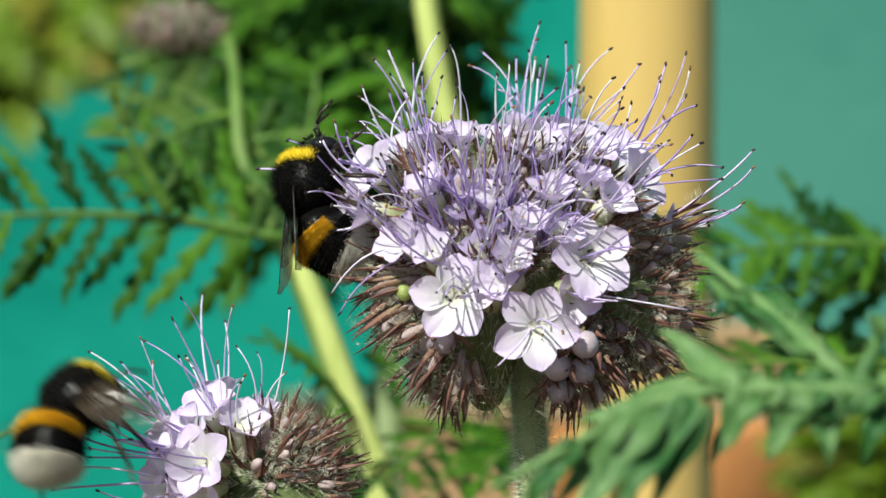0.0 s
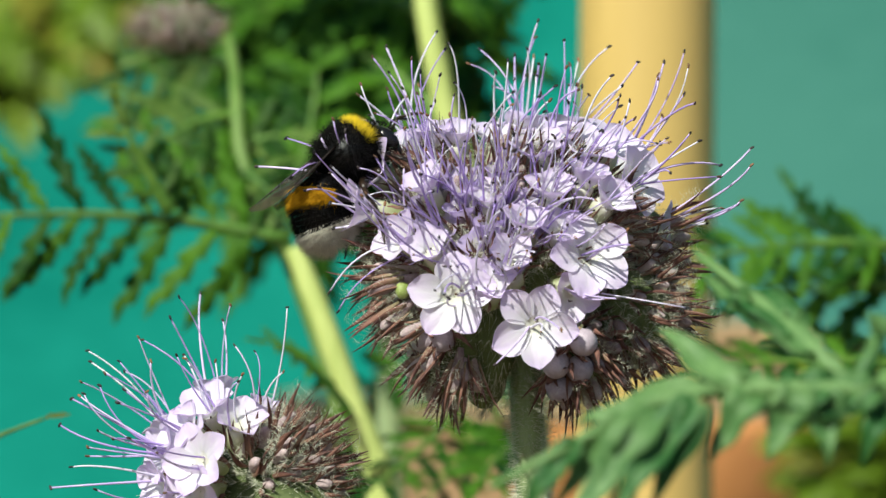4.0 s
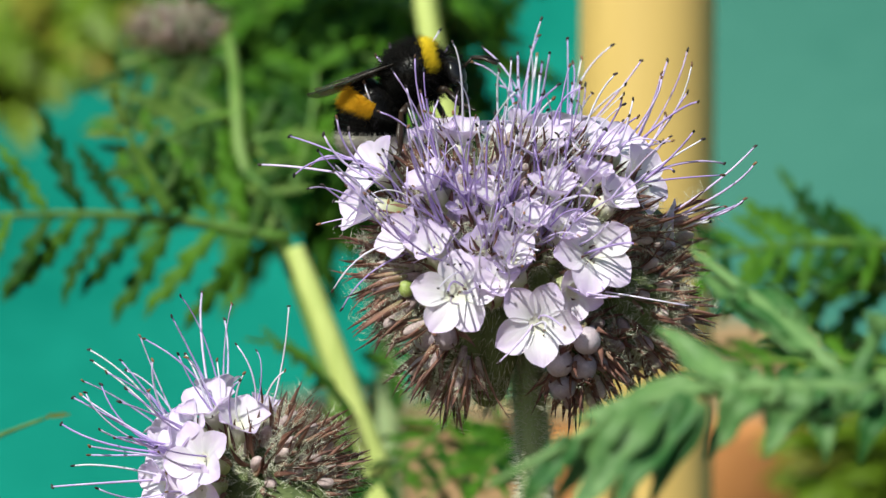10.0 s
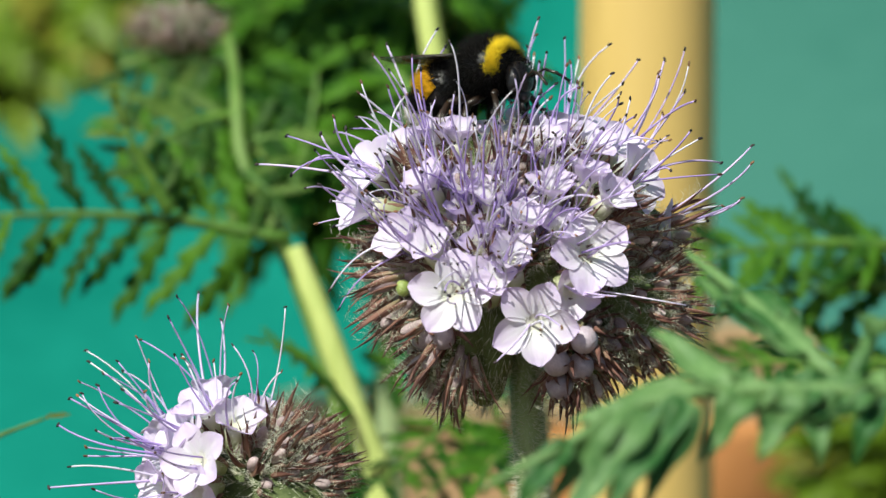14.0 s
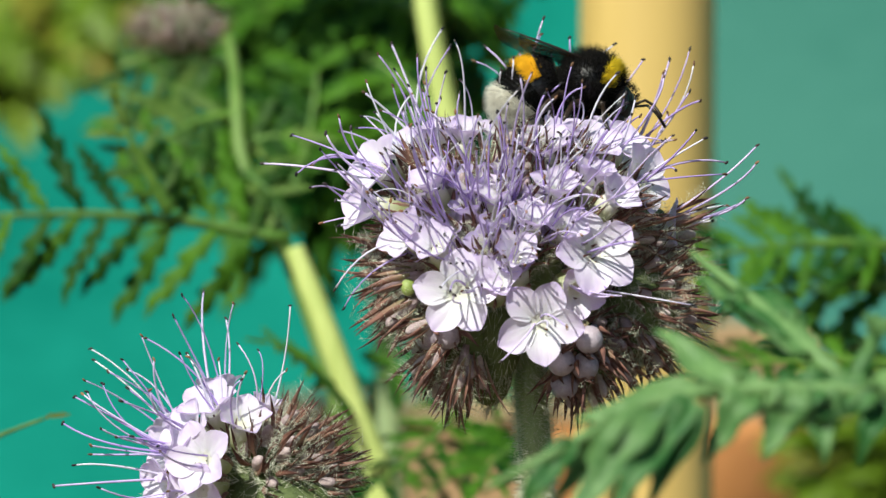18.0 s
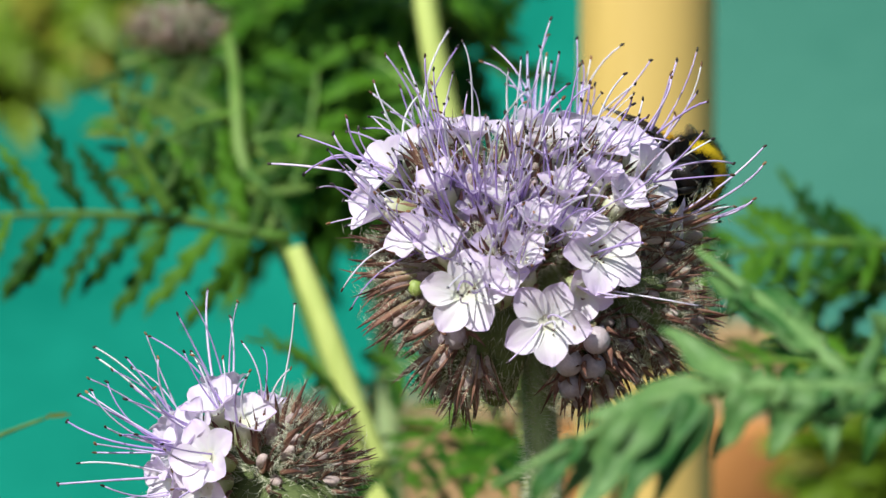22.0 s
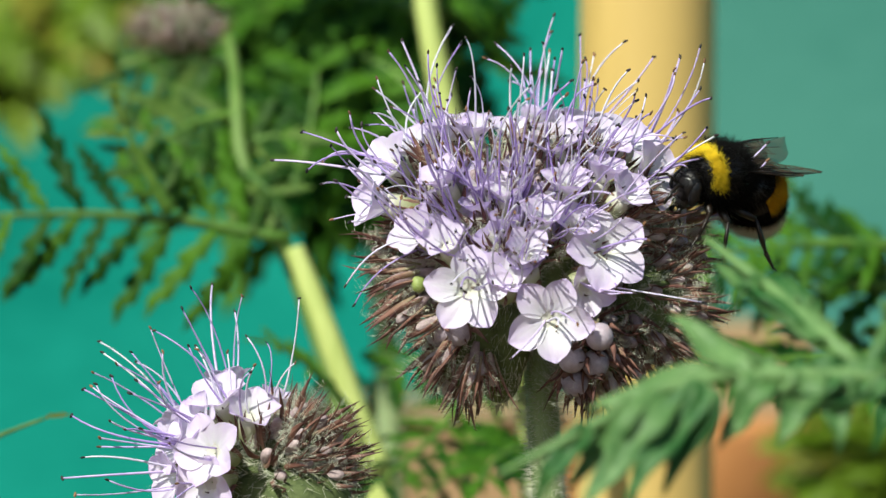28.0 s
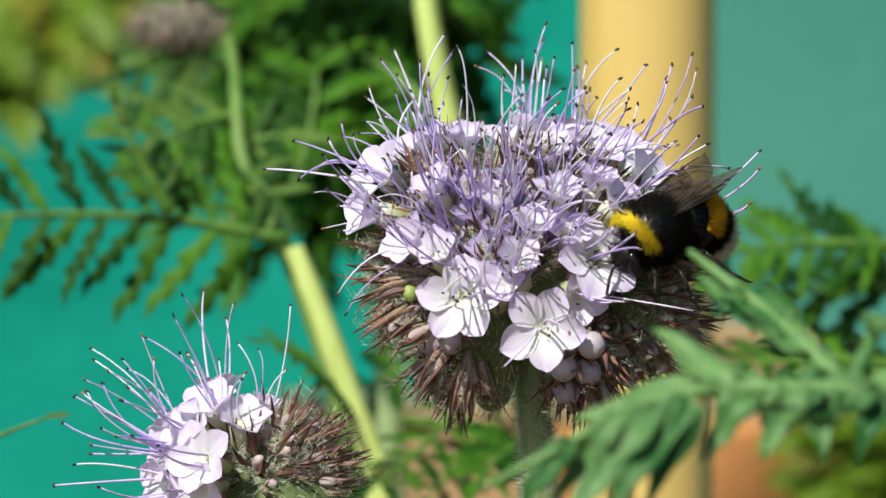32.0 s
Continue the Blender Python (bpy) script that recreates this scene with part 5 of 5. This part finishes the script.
def motions():
    main = [
        (0, -0.07, -0.53), (0.5, -0.60, -0.33), (1, -1.07, -0.13), (1.5, -0.53, -0.13), (2, -0.27, -0.33), (2.5, 0.13, -0.33), (3, -0.07, -0.27), (3.5, -0.27, -0.27), (6, -0.13, -0.27),
        (7, -0.13, -0.13), (9, -0.13, -0.07), (10, 0.13, -0.07), (11, 0.00, -0.00), (13, 0.00, -0.00), (14, -0.20, -0.00), (14.5, -0.40, -0.07), (16.5, 0.07, -0.13), (17.5, 0.27, -0.07),
        (18.2, 0.40, 0.07), (19, 0.20, -0.13), (20, 0.00, -0.20), (20.5, 0.47, -0.07), (21, 1.07, -0.00),
    ]
    late = [
        (21.5, 1.07, -0.00), (22.5, 1.40, -0.07), (23, 1.40, -0.13), (24, 1.13, -0.07), (24.5, 1.40, -0.07), (25, 2.20, -0.00), (25.5, 1.87, -0.00), (27.5, 1.33, 0.07), (28, 1.60, 0.40),
        (28.5, 1.73, 0.13), (29, 1.33, 0.07), (30, 0.80, 0.07), (31, 0.40, -0.07), (31.5, 0.60, -0.40), (32, 0.67, -0.60),
    ]
    walk(FLOWER, [(t, swing(FLOWER_BASE, dx, dz, 0.62)) for t, dx, dz in main + late])
    low = [
        (0, 0.07, -0.27), (0.5, -0.53, -0.20), (1, -0.33, -0.07), (2, 0.20, -0.13), (2.5, 0.40, -0.07), (3.5, -0.20, -0.13), (6, 0.00, -0.07), (13, 0.00, -0.00), (14.5, -0.53, -0.13), (16.5, 0.00, -0.07), (17.5, 0.20, 0.07),
        (19, 0.00, 0.07), (20, -0.20, 0.07), (20.5, 0.27, 0.20), (21, 0.60, 0.20), (22, 0.67, 0.27), (22.5, 1.00, 0.33), (24, 0.80, 0.27), (24.5, 1.07, 0.33), (25, 1.53, 0.53), (25.5, 1.20, 0.40),
        (27.5, 0.67, 0.53), (28, 1.20, 0.93), (28.5, 1.20, 0.60), (29, 0.87, 0.60), (30, 0.40, 0.53), (31, 0.00, 0.40), (32, 0.20, 0.13),
    ]
    walk(FLOWER_LOW, [(t, swing(FLOWER_LOW_BASE, dx, dz, 0.60)) for t, dx, dz in low])
    front = [
        (0, 0.93, -0.20), (3, 0.93, -0.13), (6, 0.67, -0.00), (9, 0.60, 0.13), (11, 0.60, -0.00), (12, 0.27, -0.00), (13, 0.00, -0.00), (14, 0.00, -0.13), (14.5, -0.33, -0.27), (16.5, 0.47, -0.13), (18, 0.47, -0.13),
        (19.5, 0.07, -0.20), (20, 0.20, -0.20), (21, 0.93, -0.00), (23, 1.20, -0.00), (25, 1.53, 0.13), (27.5, 1.13, 0.40), (28, 2.13, 1.33), (28.5, 2.33, 1.20), (29, 1.60, 1.00), (29.5, 0.93, 0.73),
        (30, 0.47, 0.73), (30.5, -0.33, 0.60), (31, 0.00, 0.20), (32, 0.27, -0.00),
    ]
    walk(FRONT, [(t, swing(FRONT_BASE, dx * 0.86, dz * 0.86, 0.60)) for t, dx, dz in front])
    # the bee that works round the flower: place, nose and back
    walk(BEE, [(r[0], facing(*r[1:])) for r in (
        (0, -15.31, -3.1, 3.98, -0.03, 0.3, 0.95, -0.99, -0.14, 0.01),
        (0.5, -15.43, -3.1, 4.79, 0.1, 0.3, 0.95, -0.98, -0.14, 0.15),
        (1.0, -15.41, -3.1, 6.39, 0.37, 0.3, 0.88, -0.89, -0.14, 0.43),
        (1.5, -14.32, -3.1, 7, 0.48, 0.3, 0.83, -0.84, -0.14, 0.53),
        (2.0, -13.81, -3.1, 7.73, 0.57, 0.3, 0.76, -0.77, -0.14, 0.63),
        (2.6, -13.82, -3.1, 7.91, 0.64, 0.3, 0.71, -0.71, -0.14, 0.69),
        (3.0, -13.53, -3.1, 7.98, 0.66, 0.3, 0.69, -0.68, -0.14, 0.72),
        (3.5, -13.33, -3.1, 8.18, 0.66, 0.3, 0.69, -0.68, -0.14, 0.72),
        (5.5, -13.54, -3.18, 7.73, 0.63, 0.32, 0.7, -0.71, -0.13, 0.7),
        (5.8, -13.78, -3.68, 8.29, 0.5, 0.45, 0.74, -0.77, -0.16, 0.62),
        (6.0, -13.88, -3.06, 8.6, 0.42, 0.55, 0.72, -0.79, -0.17, 0.59),
        (6.2, -13.84, -1.86, 9.98, 0.5, 0.5, 0.71, -0.74, -0.18, 0.65),
        (6.5, -12.01, -3.48, 12.31, 0.7, 0.4, 0.59, -0.58, -0.17, 0.8),
        (6.8, -8.98, -6.1, 13.53, 0.86, 0.3, 0.4, -0.38, -0.14, 0.92),
        (7.0, -8.01, -5.98, 14.64, 0.92, 0.27, 0.28, -0.25, -0.14, 0.96),
        (7.5, -8.11, -5.98, 14.55, 0.94, 0.27, 0.22, -0.19, -0.14, 0.97),
        (8.0, -8.18, -5.98, 14.41, 0.95, 0.27, 0.17, -0.13, -0.14, 0.98),
        (9.0, -8.25, -5.98, 14.01, 0.96, 0.27, 0.1, -0.07, -0.14, 0.99),
        (9.3, -8, -5.72, 14.6, 0.96, 0.2, 0.2, -0.18, -0.11, 0.98),
        (9.7, -7.15, -1.95, 17.73, 0.93, 0, 0.37, -0.37, -0.1, 0.92),
        (10.0, -6.7, 3.43, 18.86, 0.91, -0.1, 0.4, -0.41, -0.08, 0.91),
        (10.5, -5.68, 3.51, 17.08, 0.93, -0.12, 0.34, -0.35, -0.08, 0.93),
        (11.0, -4.88, 3.5, 16.85, 0.96, -0.12, 0.26, -0.27, -0.06, 0.96),
        (11.4, -2.96, 3.42, 17.98, 0.99, -0.1, 0.14, -0.14, -0.06, 0.99),
        (12.0, -0.2, 3.49, 19.79, 0.99, -0.12, -0.07, 0.06, -0.05, 1),
        (12.5, 0.99, 3.8, 19.52, 0.97, -0.2, -0.12, 0.11, -0.05, 0.99),
        (13.0, 2.1, 4.19, 19.23, 0.94, -0.3, -0.13, 0.12, -0.05, 0.99),
        (13.5, 3.42, 5.28, 19.32, 0.81, -0.58, 0, -0.02, -0.03, 1),
        (14.0, 2.29, 5.28, 20.55, 0.81, -0.58, 0.1, -0.15, -0.03, 0.99),
        (14.5, 3.43, 6.3, 20.15, 0.81, -0.58, -0.03, -0.01, -0.07, 1),
        (16.5, 4.4, 1.86, 17.9, 0.64, -0.72, -0.26, 0.28, -0.1, 0.96),
        (17.0, 4.75, 1.97, 18.52, 0.6, -0.75, -0.28, 0.33, -0.09, 0.94),
        (17.5, 5.88, 3.95, 19.13, 0.82, -0.5, -0.27, 0.31, 0, 0.95),
        (18.0, 13.82, 5.69, 20.09, 0.96, -0.2, -0.2, 0.24, 0.19, 0.95),
        (18.4, 14.16, 6.86, 18.46, 0.85, -0.5, -0.18, 0.31, 0.18, 0.93),
        (19.0, 14.69, 6.86, 18.67, 0.85, -0.5, -0.15, 0.27, 0.18, 0.94),
        (19.5, 15.66, 6.88, 17.69, 0.84, -0.5, -0.21, 0.32, 0.15, 0.94),
        (20.0, 16.43, 6.89, 18.41, 0.83, -0.5, -0.25, 0.35, 0.11, 0.93),
        (20.5, 17.32, 6.89, 16.58, 0.82, -0.5, -0.27, 0.37, 0.11, 0.92),
        (21.0, 22.94, 9.28, 16.84, 0.73, -0.6, -0.33, 0.49, 0.13, 0.86),
        (21.1, 27.6, 11.3, 13.9, 0.41, -0.87, -0.26, 0.77, 0.18, 0.61),
        (21.3, 27.8, 12.9, 11.1, 0.29, -0.95, -0.15, 0.93, 0.24, 0.27),
        (21.5, 28.4, 13.2, 9.7, 0.2, -0.98, -0.06, 0.98, 0.2, 0.08),
        (22, 28.8, 13.2, 9.4, 0.2, -0.98, -0.05, 0.98, 0.2, 0.05),
        (23, 29.1, 13.2, 9.7, 0.2, -0.98, -0.05, 0.98, 0.2, 0.05),
        (24, 29.1, 13.2, 9.3, 0.2, -0.98, -0.05, 0.98, 0.2, 0.05),
        (25, 30.5, 12.2, 10, 0.12, -0.99, -0.05, 0.99, 0.12, 0.1),
        (25.5, 30.6, 11.1, 10.3, 0.05, -1, -0.05, 0.98, 0.04, 0.21),
        (27.5, 31.2, 3.2, 10.3, -0.4, -0.91, -0.1, 0.48, -0.3, 0.82),
        (28.0, 35.13, -0.23, 8.22, -0.75, -0.66, 0.03, 0.37, -0.39, 0.84),
        (28.5, 34.45, -0.23, 8.25, -0.75, -0.66, 0.05, 0.4, -0.39, 0.83),
        (29.0, 32.97, -0.22, 9.11, -0.74, -0.66, 0.13, 0.5, -0.4, 0.77),
        (29.5, 31.66, -0.22, 9.5, -0.73, -0.66, 0.17, 0.54, -0.4, 0.74),
        (30.0, 30.83, -0.22, 9.21, -0.73, -0.66, 0.19, 0.56, -0.4, 0.72),
        (30.5, 31.09, -0.22, 8.75, -0.73, -0.66, 0.19, 0.56, -0.4, 0.72),
        (30.8, 30.59, -1.23, 9.95, -0.71, -0.66, 0.26, 0.61, -0.39, 0.69),
        (31.0, 30.22, -2.24, 11.41, -0.7, -0.66, 0.28, 0.63, -0.37, 0.69),
        (31.3, 28.77, -3.27, 11.44, -0.73, -0.66, 0.18, 0.48, -0.31, 0.82),
        (31.5, 29.48, -4.49, 12.37, -0.8, -0.6, 0.03, 0.29, -0.35, 0.89),
        (31.8, 27.45, -7.44, 6.99, -0.77, -0.6, -0.22, 0.08, -0.43, 0.9),
        (32.0, 26.77, -8.78, 3.41, -0.75, -0.5, -0.43, -0.13, -0.53, 0.84),
    )])
    # the bee that flies in, passes behind the flower and leaves upwards to the fence
    walk(VISITOR, [(r[0], facing(*r[1:])) for r in (
        (0, -43.95, -9.24, -19.77, 0.45, 0.74, 0.5, -0.46, -0.29, 0.84),
    (0.1, -50.1, -6, -14.9, 0.85, 0.32, 0.42, -0.34, -0.29, 0.9),
    (0.2, -50.3, -5, -18.4, 0.99, 0.11, -0.11, 0.13, -0.19, 0.97),
    (0.3, -46.2, -4, -22.1, 0.97, 0.11, 0.22, -0.15, -0.41, 0.9),
    (0.4, -44.9, -3, -23.8, 0.84, 0.11, 0.53, -0.5, -0.21, 0.84),
    (0.5, -47.3, -3, -24.8, 0.73, 0, 0.68, -0.66, -0.21, 0.72),
    (0.6, -45.3, -3, -21.4, 0.45, 0, 0.89, -0.87, -0.21, 0.44),
    (0.7, -45.3, -3, -18.1, 0.1, 0, 1, -0.97, -0.24, 0.1),
    (0.8, -41.3, -3, -13.5, 0.3, 0.05, 0.95, -0.93, -0.2, 0.3),
    (0.9, -41, -3, -13.2, 0.36, 0.05, 0.93, -0.9, -0.25, 0.36),
    (1, -42, -2.5, -9.3, 0.83, 0.04, 0.55, -0.52, -0.26, 0.81),
    (1.1, -37.2, -0.6, 3.4, 0.71, 0.67, 0.22, -0.27, -0.02, 0.96),
    (1.2, -33.9, 8, 12.3, 0.42, 0.85, 0.32, -0.14, -0.28, 0.95),
    (1.3, -33.8, 19.3, 3.4, 0.7, 0.7, -0.12, 0.16, 0.01, 0.99),
    (1.4, -12, 26, -6.6, 0.61, 0.2, -0.76, 0.78, -0.3, 0.54),
    (1.5, -9.6, 30, -2.1, 0.83, 0.52, 0.21, -0.19, -0.09, 0.98),
    (1.6, -0.3, 32, 1.5, 0.94, 0.31, 0.1, -0.08, -0.1, 0.99),
    (1.8, 14, 30, 3.6, 0.99, 0.1, 0.1, -0.09, -0.1, 0.99),
    (2, 23.9, 28, 6.8, 0.97, -0.11, 0.22, -0.23, -0.2, 0.95),
    (2.1, 23.4, 26, 7.5, 0.87, -0.44, 0.22, -0.31, -0.15, 0.94),
    (2.2, 24.7, 24, 6.8, 0.69, -0.69, 0.23, -0.22, 0.1, 0.97),
    (2.3, 28.8, 22, 5, 0.51, -0.85, 0.11, 0.21, 0.25, 0.94),
    (2.4, 29.2, 22, 7.8, 0.64, -0.74, 0.21, -0.13, 0.17, 0.98),
    (2.5, 26.7, 22, 11.3, 0.67, -0.67, 0.33, -0.34, 0.12, 0.93),
    (2.6, 19.4, 22, 15.1, 0.12, -0.93, 0.35, -0.02, 0.35, 0.94),
    (2.7, 23, 24, 31.4, 0.46, -0.57, 0.68, -0.63, 0.33, 0.7),
    (2.8, 29.4, 26, 49.6, 0.64, -0.43, 0.64, -0.63, 0.19, 0.75),
        (3.4, 160, 160, 330, 0.7, 0.6, 0.4, -0.3, -0.2, 0.9),
        (4.6, 300, 560, 610, 0.7, 0.7, 0.0, 0, 0, 1),
        (5.4, 330, 635, 576, 0.9, 0.4, 0, 0, 0, 1),
        (32.0, 330, 635, 576, 0.9, 0.4, 0, 0, 0, 1),
    )])
    walking = ((0, 1.6), (5.8, 7.2), (9.0, 10.4), (11.0, 12.2), (13.4, 14.8), (17, 18.8), (20, 21.6), (25.6, 29.6), (30.6, 32))
    for o, k, sy in BEE_LIMBS:
        walk(o, step_rows(k, sy, walking))
    for o, k, sy in VISITOR_LIMBS:
        walk(o, step_rows(k, sy, ((0.2, 1.0), (2.0, 2.6)), 5.6) + [(32.0, pose(HIPS[k][0] * 0.001, sy * HIPS[k][1] * 0.001, HIPS[k][2] * 0.001))])
    for o, sy, dx in BEE_WINGS:
        rows = []
        for i in range(65):
            t = i * 0.5
            spread = 1 if t > 27 or 1.2 < t < 3.8 or 6.3 < t < 9.2 else 0
            rows.append((t, wing_pose(sy, dx, 77 - (-9 if t > 27 else 20) * spread + 3 * math.sin(t * 5.1) - (6 if dx else 0), 3 + 5 * spread + 3 * math.sin(t * 3.3 + sy), -14)))
        walk(o, rows)
    for o, sy, dx in VISITOR_WINGS:
        rows = []
        for i in range(162):
            t = i / 30
            rows.append((t, wing_pose(sy, dx, 10 + (6 if dx else 0), (34 if i % 2 else -24), 20 if i % 2 else -20)))
        rows += [(5.6, wing_pose(sy, dx, 66, 10)), (32.0, wing_pose(sy, dx, 66, 10))]
        walk(o, rows)


motions()
